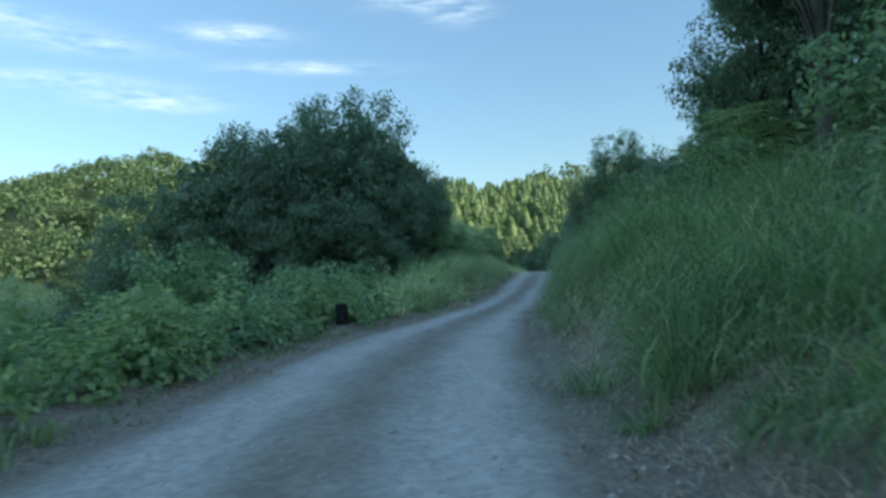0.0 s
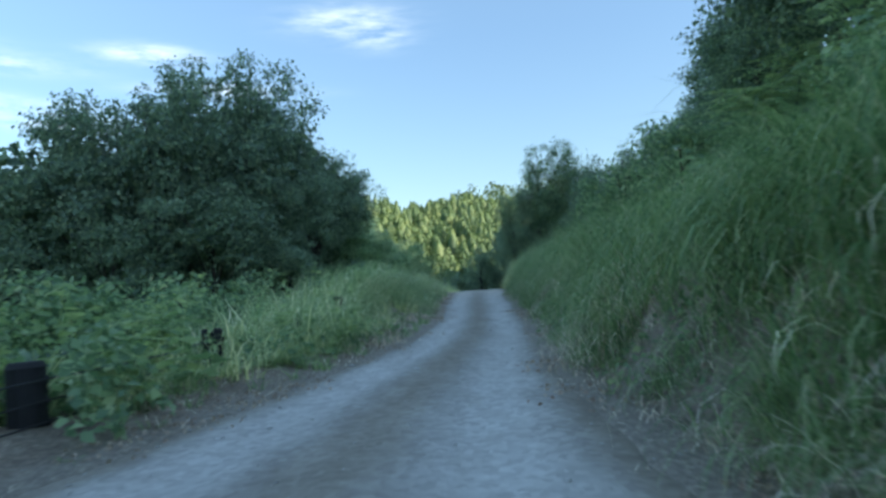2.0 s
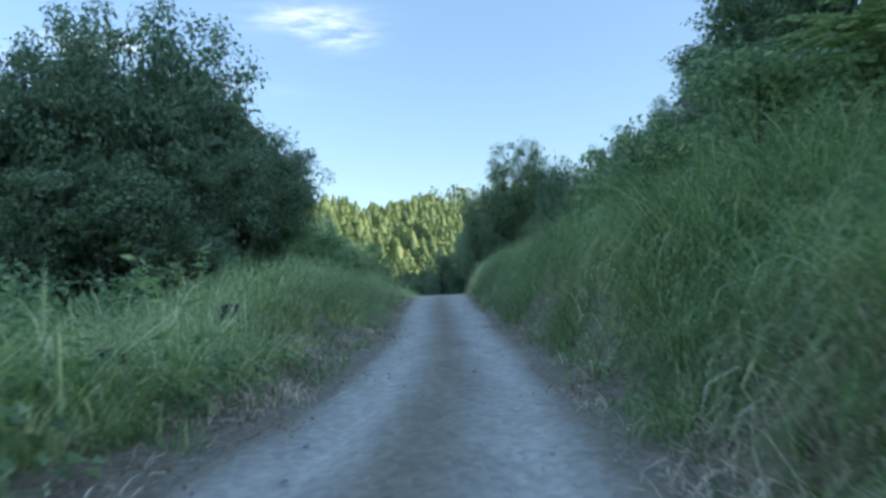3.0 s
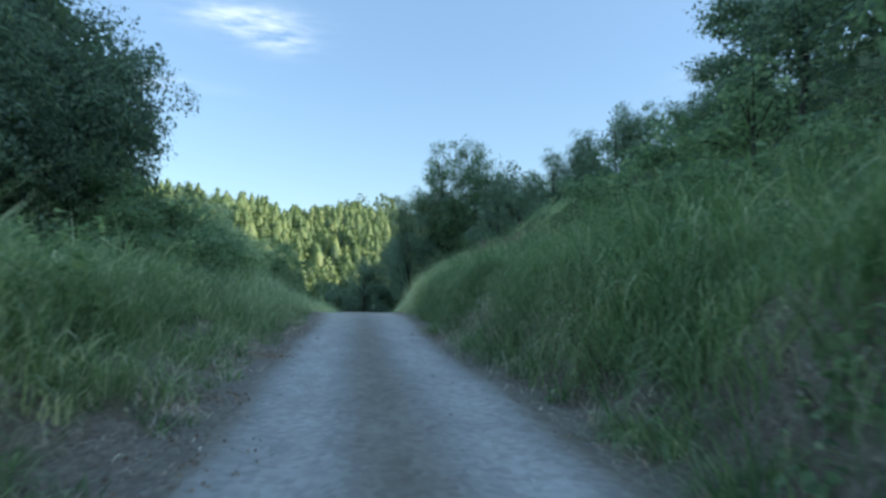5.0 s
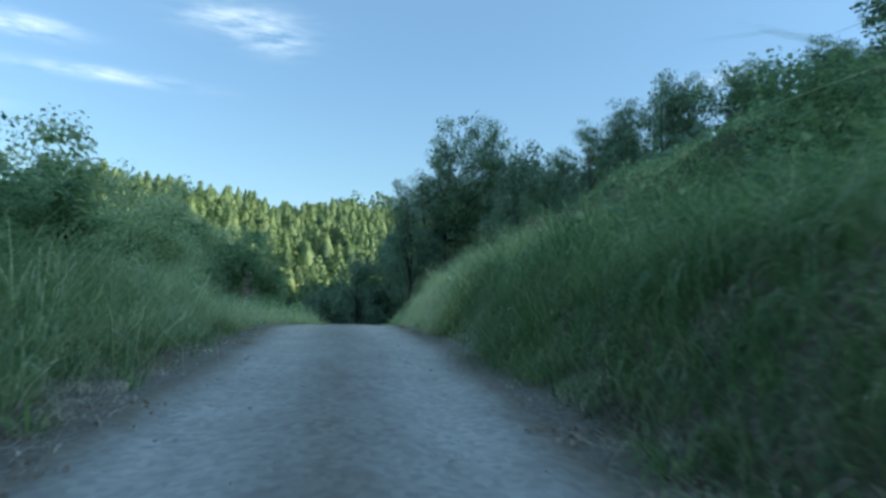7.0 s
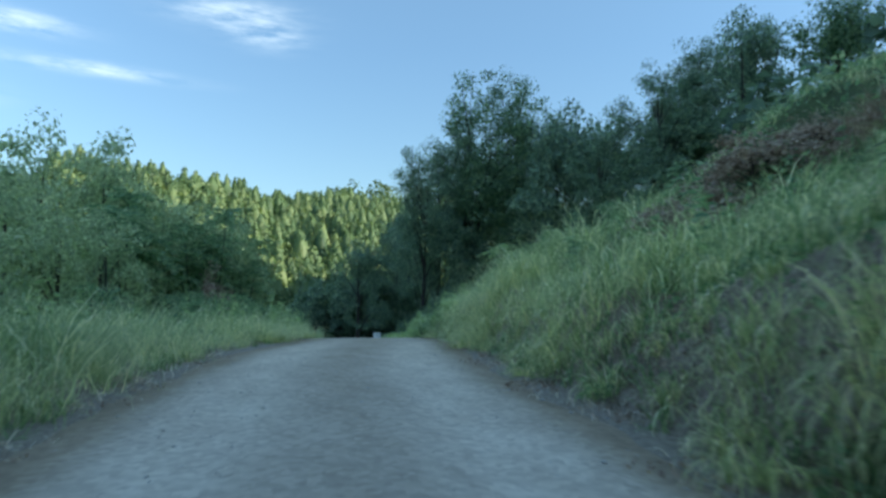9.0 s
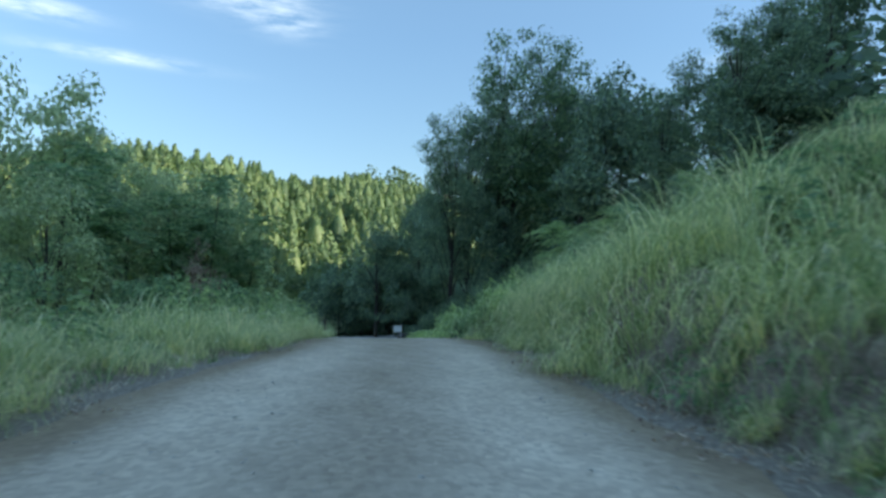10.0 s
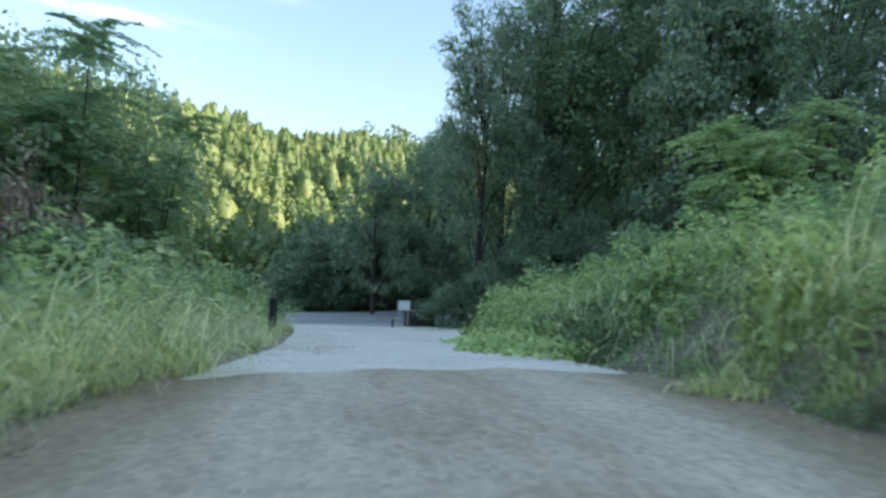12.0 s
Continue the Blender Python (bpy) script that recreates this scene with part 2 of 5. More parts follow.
def litter_material():
    """Brown earth with grit, dead stalks and leaves."""
    m, t, bsdf = material("litter")
    a = ramp(t, noise_at(t, 2.5, 7.0, 0.7), [(0.3, (0.215, 0.174, 0.143)), (0.5, (0.335, 0.285, 0.235)), (0.72, (0.46, 0.405, 0.34))])
    b = ramp(t, noise_at(t, 24.0, 5.0, 0.8, (1, 0.45, 1)), [(0.32, (0.62, 0.6, 0.58)), (0.5, (0.92, 0.9, 0.88)), (0.68, (1.3, 1.27, 1.2))])
    chips = node(t, "ShaderNodeTexVoronoi", Scale=26.0, Randomness=1.0)
    t.links.new(node(t, "ShaderNodeNewGeometry").outputs["Position"], chips.inputs["Vector"])
    c = ramp(t, chips.outputs["Color"], [(0.25, (0.8, 0.8, 0.8)), (0.75, (1.08, 1.06, 1.04)), (0.95, (1.4, 1.37, 1.33))])
    grit = node(t, "ShaderNodeAttribute")
    grit.attribute_name = "grit"
    fac = math_node(t, "ADD", grit.outputs["Fac"], math_node(t, "MULTIPLY", math_node(t, "SUBTRACT", noise_at(t, 3.5, 6.0, 0.75), 0.5), 1.4), True)
    a = blend(t, fac, a, (0.37, 0.34, 0.295))
    t.links.new(blend(t, 1.0, blend(t, 1.0, a, b, "MULTIPLY"), c, "MULTIPLY"), bsdf.inputs["Base Color"])
    bsdf.inputs["Roughness"].default_value = 0.95
    bump(t, bsdf, math_node(t, "ADD", noise_at(t, 18.0, 6.0, 0.8), chips.outputs["Distance"]), 0.8, 0.04)
    return m


LITTER = litter_material()
EARTH, GRAVEL = earth_material(), gravel_material()
CONCRETE = asphalt_material("worn_concrete", (0.58, 0.55, 0.475), (0.78, 0.745, 0.65))
ASPHALT = asphalt_material("asphalt", (0.24, 0.24, 0.24), (0.33, 0.33, 0.33))
STONE = plain("stone", (0.56, 0.55, 0.53), 0.85, 0, 0.3, 9.0, 0.3)

# ---- mesh helpers ----


def mesh_object(name, verts, faces, mat, parent=None, label="", smooth=False):
    me = bpy.data.meshes.new(name)
    verts = np.asarray(verts, np.float32).reshape(-1, 3)
    faces = np.asarray(faces, np.int32)
    k = faces.shape[1]
    me.vertices.add(len(verts))
    me.vertices.foreach_set("co", verts.ravel())
    me.loops.add(faces.size)
    me.loops.foreach_set("vertex_index", faces.ravel())
    me.polygons.add(len(faces))
    me.polygons.foreach_set("loop_start", np.arange(0, faces.size, k, dtype=np.int32))
    if smooth:
        me.polygons.foreach_set("use_smooth", np.ones(len(faces), bool))
    me.materials.append(mat)
    me.update(calc_edges=True)
    me.validate()
    ob = new(name, me)
    if parent is not None:
        ob.parent = parent
    if label:
        tagged(ob, label)
    return ob


def part(name, bm, mat, parent, label="", smooth=False):
    me = bpy.data.meshes.new(name)
    bm.to_mesh(me)
    bm.free()
    if smooth:
        for p in me.polygons:
            p.use_smooth = True
    me.materials.append(mat)
    ob = new(name, me)
    ob.parent = parent
    return tagged(ob, label)


def thing(name, at, label, category, group="", kind=""):
    ob = new(name)
    ob.location = at
    ob.empty_display_size = 0.2
    return tagged(ob, label, category, group, kind)


def fold(v, n):
    """Unit rows."""
    return v / np.maximum(np.linalg.norm(v, axis=-1, keepdims=True), 1e-9)


def leaves(centres, size, droop=0.3, aspect=0.55, seed=1, out=None, face=None):
    """Folded diamond leaves at the centres: 4 vertices, 2 triangles each. out: where they point; face: where their upper sides look."""
    r = np.random.default_rng(seed)
    n = len(centres)
    size = np.broadcast_to(np.asarray(size, float), (n,)) * r.uniform(0.65, 1.35, n)
    d = r.normal(size=(n, 3))
    if out is not None:
        d = d * 0.8 + out
    d[:, 2] = d[:, 2] * 0.6 - droop
    if face is None:
        d = fold(d, n)
        s = fold(np.cross(d, r.normal(size=(n, 3))), n)
    else:
        look_up = fold(fold(face, n) + r.normal(size=(n, 3)) * 0.42, n)
        d = fold(d - look_up * np.sum(d * look_up, axis=1, keepdims=True), n)
        s = np.cross(d, look_up)
    up = np.cross(s, d)
    L, W = size[:, None], size[:, None] * aspect
    base, tip = centres - d * L * 0.5, centres + d * L * 0.5
    lift = up * W * 0.25
    v = np.stack([base, centres + s * W * 0.5 + lift, tip, centres - s * W * 0.5 + lift], 1).reshape(-1, 3)
    i = np.arange(n, dtype=np.int32)[:, None] * 4
    f = np.concatenate([i + [0, 1, 2], i + [0, 2, 3]], 1).reshape(-1, 3)
    return v, f


def tube(points, radii, sides=7):
    """A tapered tube along points: vertices and quads."""
    p = np.asarray(points, float)
    n = len(p)
    d = fold(np.gradient(p, axis=0), n)
    ref = np.where(np.abs(d[:, 2:3]) > 0.9, [[1.0, 0, 0]], [[0, 0, 1.0]])
    a = fold(np.cross(d, ref), n)
    b = np.cross(d, a)
    ang = np.linspace(0, 2 * np.pi, sides, endpoint=False)
    ring = a[:, None] * np.cos(ang)[None, :, None] + b[:, None] * np.sin(ang)[None, :, None]
    v = (p[:, None] + ring * np.asarray(radii)[:, None, None]).reshape(-1, 3)
    f = [(i * sides + j, i * sides + (j + 1) % sides, (i + 1) * sides + (j + 1) % sides, (i + 1) * sides + j) for i in range(n - 1) for j in range(sides)]
    return v, np.array(f)


def joined(pieces):
    vs, fs, k = [], [], 0
    for v, f in pieces:
        vs.append(v)
        fs.append(np.asarray(f) + k)
        k += len(v)
    return np.concatenate(vs), np.concatenate(fs)


# ---- the lie of the land ----
ROAD_Y = [-60, -5, 5, 11, 15, 18, 22, 26, 30, 36, 40, 44, 50, 56, 62, 68, 74, 78, 83, 88, 93, 101, 112, 119]
ROAD_L = [-3.2, -2.7, -2.75, -2.7, -1.85, -0.65, 0.75, 1.55, 2.2, 2.95, 3.35, 3.9, 4.8, 5.55, 6.1, 6.5, 7.3, 8.3, 9.5, 10.6, 11.8, 12.6, 13.2, 12.5]
ROAD_R = [0.4, 0.8, 1.0, 1.5, 1.9, 2.2, 2.9, 3.7, 4.35, 5.6, 6.3, 6.9, 8.1, 9.3, 10.1, 11.3, 12.7, 13.7, 14.9, 15.4, 15.3, 16.9, 20.8, 23.5]
RISE_Y = [-60, -10, 0, 5, 11, 17, 20, 34, 37, 41, 55, 59, 62.5, 66, 70, 74, 78, 82, 86, 90, 100, 110, 117, 128, 300]
RISE_Z = [0.6, 0.15, -0.04, -0.21, -0.3, -0.24, -0.16, 0.07, 0.16, 0.21, 0.66, 0.72, 0.77, 0.74, 0.70, 0.64, 0.60, 0.45, 0.34, 0.18, -0.55, -1.45, -2.15, -2.25, -2.25]
# the wooded ridge across the valley: x, distance ahead, height, and the foot of its slope
RIDGE_X = [-500, -250, -190, -130, -60, -5, 22, 50, 81, 140, 250, 500]
RIDGE_Y = [330, 300, 300, 300, 270, 242, 292, 335, 374, 420, 450, 470]
RIDGE_Z = [22, 30, 43, 54, 38, 26.5, 29.5, 41.5, 49, 55, 58, 50]
FOOT_Y = [140, 130, 125, 120, 130, 148, 155, 164, 175, 200, 220, 220]

MAIN = [(-90, 150), (-50, 136), (-20, 128), (0, 124), (12, 122.4), (17, 122.7), (21, 124.2), (25, 127.2), (29, 131.5), (33, 139)]


def smooth_interp(x, xs, ys, soft=1.5):
    x = np.asarray(x, float)
    return sum(np.interp(x + o * soft, xs, ys) for o in (-1, -0.5, 0, 0.5, 1)) / 5


def left_edge(y):
    return smooth_interp(y, ROAD_Y, ROAD_L)


def right_edge(y):
    return smooth_interp(y, ROAD_Y, ROAD_R)


def road_z(y):
    return smooth_interp(y, RISE_Y, RISE_Z, 2.0)


def step(a, b, x):
    k = np.clip((np.asarray(x, float) - a) / (b - a), 0, 1)
    return k * k * (3 - 2 * k)


def wave(x, y):
    """A cheap rolling unevenness between -1 and 1."""
    return (np.sin(x * 0.9 + 1.3 * np.sin(y * 0.37)) + np.sin(y * 0.8 + 1.1 * np.sin(x * 0.53)) + np.sin((x + y) * 0.31 + 2)) / 3


def land(x, y):
    """Height of the ground."""
    x, y = np.asarray(x, float), np.asarray(y, float)
    z0 = road_z(y)
    dr, dl = x - right_edge(y), left_edge(y) - x
    # bank and hill on the right, which ends at the junction
    b = np.maximum(dr - 0.4, 0)
    cut = step(4, 14, y) * (1 - step(84, 92, y))
    face = (0.45 * (1 - cut) * step(0, 1.4, b) + 0.88 * cut * step(0.1, 0.95, b)) * (1 + 0.35 * np.sin(y * 0.63 + 0.8) * np.sin(y * 0.23))
    near = np.interp(y, [40, 46, 58, 64, 68, 74, 84, 96], [0.33, 0.29, 0.37, 0.36, 0.43, 0.43, 0.37, 0.40])
    upper = np.interp(y, [40, 58, 64, 74, 84, 96], [0.40, 0.48, 0.72, 0.74, 0.68, 0.44])
    # the upper hill is unseen, added and steepened to block the sun
    bank = face + (near * np.minimum(b, 5) + upper * np.clip(b - 5, 0, 4)) * (1 + 0.12 * np.sin(y * 0.47 + x * 0.2)) + 0.50 * np.clip(b - 9, 0, 23) + 0.68 * np.clip(b - 32, 0, 82) + 0.05 * np.clip(b - 114, 0, 200)
    bank = bank * (1 - 0.55 * step(84, 112, y) * (1 - step(6, 30, b))) * (1 - step(150, 260, y)) * (1 - 0.4 * step(88, 118, y)) * (1 - 0.85 * step(250, 500, b))
    bank = bank * np.where(y > 112, step(3.0, 14, b + 0 * y) * 0.8 + 0.2 * step(0, 14, b), 1)
    # shoulder and valley on the left
    a = np.maximum(dl - 2.2, 0)
    drop = -0.28 * np.minimum(a, 14) - 0.05 * np.clip(a - 14, 0, 60)
    drop = drop * (1 - 0.75 * step(52, 75, y) * (1 - step(14, 60, a)))
    drop = drop + 0.12 * step(0.2, 1.4, dl) + 0.85 * step(1.0, 2.4, dl) * (1 - step(3.2, 6, dl)) * step(25, 32, y) * (1 - step(42, 52, y))
    drop = drop + 0.75 * step(1.0, 2.6, dl) * (1 - step(3.6, 6.5, dl)) * step(50, 56, y) * (1 - step(66, 71, y))
    z = z0 + np.where(dr > 0, bank, 0) + np.where(dl > 0, drop, 0)
    # the far ridge
    ry, rz, fy = (np.interp(x, RIDGE_X, v) for v in (RIDGE_Y, RIDGE_Z, FOOT_Y))
    k = np.clip((y - fy) / (ry - fy), 0, 1.6)
    rise = np.where(k < 1, k ** 1.15, 1 - 0.25 * (k - 1))
    far = step(122, 160, y)
    z = z * (1 - far * step(0, 0.5, k)) + (np.maximum(rise * rz, -2) - 2.0 * (1 - k.clip(0, 1))) * far * step(0, 0.5, k)
    # level bed of the main road
    my = np.interp(x, [p[0] for p in MAIN], [p[1] for p in MAIN])
    w = (1 - step(5.5, 11, np.abs(y - my))) * (1 - step(26, 33, x)) * step(-100, -80, x)
    z = z * (1 - w) - 2.28 * w
    off = np.minimum(np.maximum(np.maximum(dr, dl), 0), 6) / 6 * (1 - w)
    return z + off * (0.22 * wave(x * 1.3, y * 1.3) + 0.12 * wave(x * 3.1, y * 2.7))


def spread(lo, hi, a, b, fine, grow, end_lo, end_hi):
    """Coordinates that are fine between a and b and widen outwards."""
    mid = list(np.arange(a, b, fine))
    left, s, v = [], fine, a
    while v > end_lo:
        s *= grow
        v -= s
        left.append(v)
    right, s, v = [], fine, mid[-1]
    while v < end_hi:
        s *= grow
        v += s
        right.append(v)
    return np.array(left[::-1] + mid + right)


def build_ground():
    xs = spread(0, 0, -10, 26, 0.6, 1.13, -1800, 1800)
    ys = spread(0, 0, -6, 130, 0.9, 1.12, -900, 2500)
    X, Y = np.meshgrid(xs, ys)
    Z = land(X, Y)
    inside = (X > left_edge(Y) - 1.25) & (X < right_edge(Y) + 1.25) & (Y < 90)
    inside |= (X > left_edge(Y) - 0.1) & (X < right_edge(Y) + 0.1) & (Y < 121)
    Z = np.where(inside, Z - 0.16, Z)
    v = np.stack([X, Y, Z], -1).reshape(-1, 3)
    nx, ny = len(xs), len(ys)
    i = (np.arange(ny - 1)[:, None] * nx + np.arange(nx - 1)[None]).reshape(-1, 1)
    f = np.concatenate([i, i + 1, i + 1 + nx, i + nx], 1)
    ob = mesh_object("ground", v, f, EARTH, smooth=True)
    tagged(ob, "dark earthy ground of the valley, bank and hills under grass and woods", "ground", kind="structure")


def build_road():
    ys = np.arange(-30, 93.01, 0.3)
    us = np.linspace(-1, 1, 29)
    Y, U = np.meshgrid(ys, us, indexing="ij")
    L, R = left_edge(Y) - 0.35, right_edge(Y) + 0.35
    X = (L + R) / 2 + U * (R - L) / 2
    ruts = -0.035 * np.exp(-((np.abs(U) - 0.42) / 0.16) ** 2)
    Z = road_z(Y) + 0.03 * (1 - U ** 2) + ruts + 0.012 * wave(X * 2.2, Y * 1.9) + 0.008 * wave(X * 6.1, Y * 5.3) - 0.05 * np.abs(U) ** 8
    track = 0.06 + 0.92 * np.exp(-((np.abs(U) - 0.45) / 0.28) ** 2) - 0.3 * step(0.62, 0.9, np.abs(U))
    track = track * (1 - 0.4 * step(76, 86, Y)) + 0.28 * step(36, 56, Y) * (1 - step(0.0, 0.4, np.abs(U)))
    Z = Z * (1 - step(82, 88, Y)) + (road_z(Y) + 0.045 + 0.01 * wave(X * 4, Y * 4)) * step(82, 88, Y) - 0.14 * step(88.7, 90.2, Y + 0.8 * wave(X * 1.4, X * 0.3 + 2) + 0.45 * wave(X * 4.7, Y * 2.1))
    v = np.stack([X, Y, Z], -1).reshape(-1, 3)
    nu, ny = len(us), len(ys)
    i = (np.arange(ny - 1)[:, None] * nu + np.arange(nu - 1)[None]).reshape(-1, 1)
    f = np.concatenate([i, i + 1, i + 1 + nu, i + nu], 1)
    ob = mesh_object("gravel_road", v, f, GRAVEL, smooth=True)
    attr = ob.data.attributes.new("track", "FLOAT", "POINT")
    attr.data.foreach_set("value", track.ravel().astype(np.float32))
    attr = ob.data.attributes.new("sand", "FLOAT", "POINT")
    attr.data.foreach_set("value", step(38, 80, Y).ravel().astype(np.float32))
    tagged(ob, "pale grey gravel track with worn wheel ruts", "road", kind="structure")
    # brown strips of litter along both edges
    for side, name in ((1, "verge_east"), (-1, "verge_west")):
        ys2 = np.arange(-20, 90.01 if side > 0 else 98.01, 0.4)
        Y, Q = np.meshgrid(ys2, np.linspace(-0.15, 1.7, 11), indexing="ij")
        wob = 0.09 * wave(Y * 2.1, side * 3 + Y * 0.7) + 0.1 * wave(Y * 5.3, Y)
        D = Q + wob * (1 - (Q > 1.6))
        X = right_edge(Y) + D if side > 0 else left_edge(Y) - D
        Z = np.maximum(land(X, Y), road_z(Y) - 0.03) + 0.012 + (0.03 * wave(X * 5, Y * 4.3) + 0.015 * wave(X * 13, Y * 11)) * step(0.15, 0.6, Q) - 0.07 * (Q < -0.1) - 0.25 * (Q > 1.6)
        v = np.stack([X, Y, Z], -1).reshape(-1, 3)
        i = (np.arange(len(ys2) - 1)[:, None] * 11 + np.arange(10)[None]).reshape(-1, 1)
        f = np.concatenate([i, i + 1, i + 12, i + 11], 1)
        ob = mesh_object(name, v, f, LITTER, smooth=True)
        attr = ob.data.attributes.new("grit", "FLOAT", "POINT")
        attr.data.foreach_set("value", np.maximum(1.2 - 1.2 * step(0.0, 0.7, Q), 0.8 * step(80, 92, Y)).ravel().astype(np.float32))
        tagged(ob, "brown strip of earth and plant litter along the track", "verge", kind="structure")
    # worn concrete apron that falls to the main road
    ys = np.arange(87.6, 118.61, 0.5)
    Y, U = np.meshgrid(ys, np.linspace(-1, 1, 21), indexing="ij")
    L, R = left_edge(Y) - 0.1, right_edge(Y) + 0.2
    X = (L + R) / 2 + U * (R - L) / 2
    lip = np.clip(1 - (Y - 87.6) / 0.75, 0, 1)
    Z = road_z(Y) + 0.031 + 0.006 * wave(X * 2, Y * 2) - 0.06 * lip
    v = np.stack([X, Y, Z], -1).reshape(-1, 3)
    nu, ny = 21, len(ys)
    i = (np.arange(ny - 1)[:, None] * nu + np.arange(nu - 1)[None]).reshape(-1, 1)
    f = np.concatenate([i, i + 1, i + 1 + nu, i + nu], 1)
    tagged(mesh_object("pavement", v, f, CONCRETE, smooth=True), "pale worn concrete apron where the track meets the main road", "pavement", kind="structure")




def main_road_point(s):
    xs, ys = zip(*MAIN)
    k = np.linspace(0, 1, len(MAIN))
    return smooth_interp(s, k, xs, 0.05), smooth_interp(s, k, ys, 0.05)


def build_main_road():
    s = np.linspace(0, 1, 160)
    px, py = main_road_point(s)
    dx, dy = np.gradient(px), np.gradient(py)
    ln = np.hypot(dx, dy)
    nx_, ny_ = -dy / ln, dx / ln

    def strip(name, a, b, up, mat, label, category, lo=0, hi=160):
        us = np.linspace(a, b, 9)
        X, Y = px[lo:hi, None] + nx_[lo:hi, None] * us, py[lo:hi, None] + ny_[lo:hi, None] * us
        Z = np.full_like(X, -2.12 + up) - 0.012 * np.abs(us)[None]
        v = np.stack([X, Y, Z], -1).reshape(-1, 3)
        n = hi - lo
        i = (np.arange(n - 1)[:, None] * 9 + np.arange(8)[None]).reshape(-1, 1)
        f = np.concatenate([i, i + 9, i + 10, i + 1], 1)
        tagged(mesh_object(name, v, f, mat, smooth=True), label, category, kind="structure")
    strip("main_road", -4.2, 4.6, 0, ASPHALT, "grey asphalt main road crossing at the junction", "road")
    strip("edge_line_near", -3.55, -3.33, 0.006, LINE_PAINT, "white painted edge line on the main road", "road marking")
    strip("edge_line_far", 3.7, 3.95, 0.006, LINE_PAINT, "white painted edge line on the main road", "road marking")
    for k in range(20, 150, 9):
        strip("centre_line", 0.05, 0.2, 0.006, LINE_PAINT, "white painted centre dash on the main road", "road marking", k, k + 5)


build_ground()
build_road()
build_main_road()

# ---- trees ----
def crown_points(r, height, radius, bare, clumps, per, spread_):
    """Leaf centres in clumps at the ends of limbs inside an uneven crown, the way each leaf faces, and the limb ends."""
    mid, half = (height + bare) / 2, (height - bare) / 2
    ends, pts, face = [], [], []
    lobes = [(r.uniform(-0.58, 0.58) * radius, r.uniform(-0.58, 0.58) * radius, mid + r.uniform(-0.6, 0.55) * half, r.uniform(0.26, 0.5)) for _ in range(12)]
    lobes.append((r.uniform(-0.15, 0.15) * radius, r.uniform(-0.15, 0.15) * radius, height - 0.33 * half, 0.4))
    for _ in range(clumps):
        lx, ly, lz, lk = lobes[r.integers(len(lobes))]
        d = r.normal(size=3)
        d /= np.linalg.norm(d)
        k = lk * r.uniform(0.15, 1.0) ** 0.4
        c = np.array([lx + d[0] * radius * k, ly + d[1] * radius * k, lz + d[2] * half * k * 0.85])
        c[2] = np.clip(c[2], bare * 0.6, height)
        ends.append(c)
        n = int(per * r.uniform(0.6, 1.3))
        off = fold(r.normal(size=(n, 3)), n)
        pts.append(c + off * r.uniform(0, 1, (n, 1)) ** 0.4 * spread_ * 1.75 * r.uniform(0.6, 1.3) * np.array([1, 1, 0.55]))
        face.append(off * 0.8 + d * 0.6 + np.array([0, 0, 0.55]))
    pts, ends = np.concatenate(pts), np.array(ends)
    k = height / np.percentile(pts[:, 2], 99.6)
    return ends * np.array([1, 1, k]), pts * np.array([1, 1, k]), np.concatenate(face)


def limb_tubes(r, ends, height, trunk_r, lean, count):
    top = np.array([lean[0], lean[1], height * 0.82])
    k = np.linspace(0, 1, 9)[:, None]
    spine = k * top + np.sin(k * 5 + r.uniform(0, 6)) * np.array([[0.12, 0.10, 0]]) * k * height * 0.12
    spine[0, 2] = -0.5
    pieces = [tube(spine, np.linspace(trunk_r * 1.25, trunk_r * 0.2, 9), 8)]
    for c in ends[r.permutation(len(ends))[:count]]:
        s = np.clip(c[2] / height * 0.8 - r.uniform(0.05, 0.25), 0.12, 0.8)
        a = np.array([np.interp(s, k[:, 0] * 0.82, spine[:, i]) for i in range(3)])
        q = np.linspace(0, 1, 5)[:, None]
        line = a + (c - a) * q + np.array([[0, 0, 1]]) * np.sin(q * np.pi) * 0.12 * np.linalg.norm(c - a)
        line += r.normal(size=line.shape) * 0.03 * np.linalg.norm(c - a) * q
        pieces.append(tube(line, np.linspace(trunk_r * 0.42 * (1 - s * 0.6), 0.015, 5), 3))
    return joined(pieces)


def broadleaf(name, seed, height, radius, bare, clumps, per, leaf, mat, label, category="tree", group="", spread_=0.55, trunk_r=0.2, limbs=22, bark=None):
    r, bark = np.random.default_rng(seed), bark or BARK
    ends, pts, face = crown_points(r, height, radius, bare, clumps, per, spread_)
    tree = thing(name, (0, 0, 0), label, category, group)
    v, f = limb_tubes(r, ends, height, trunk_r, r.uniform(-0.6, 0.6, 2), limbs)
    mesh_object("trunk", v, f, bark, tree, smooth=True)
    v, f = leaves(pts, leaf, 0.25, 0.6, seed, face=face)
    mesh_object("crown", v, f, mat, tree)
    return tree


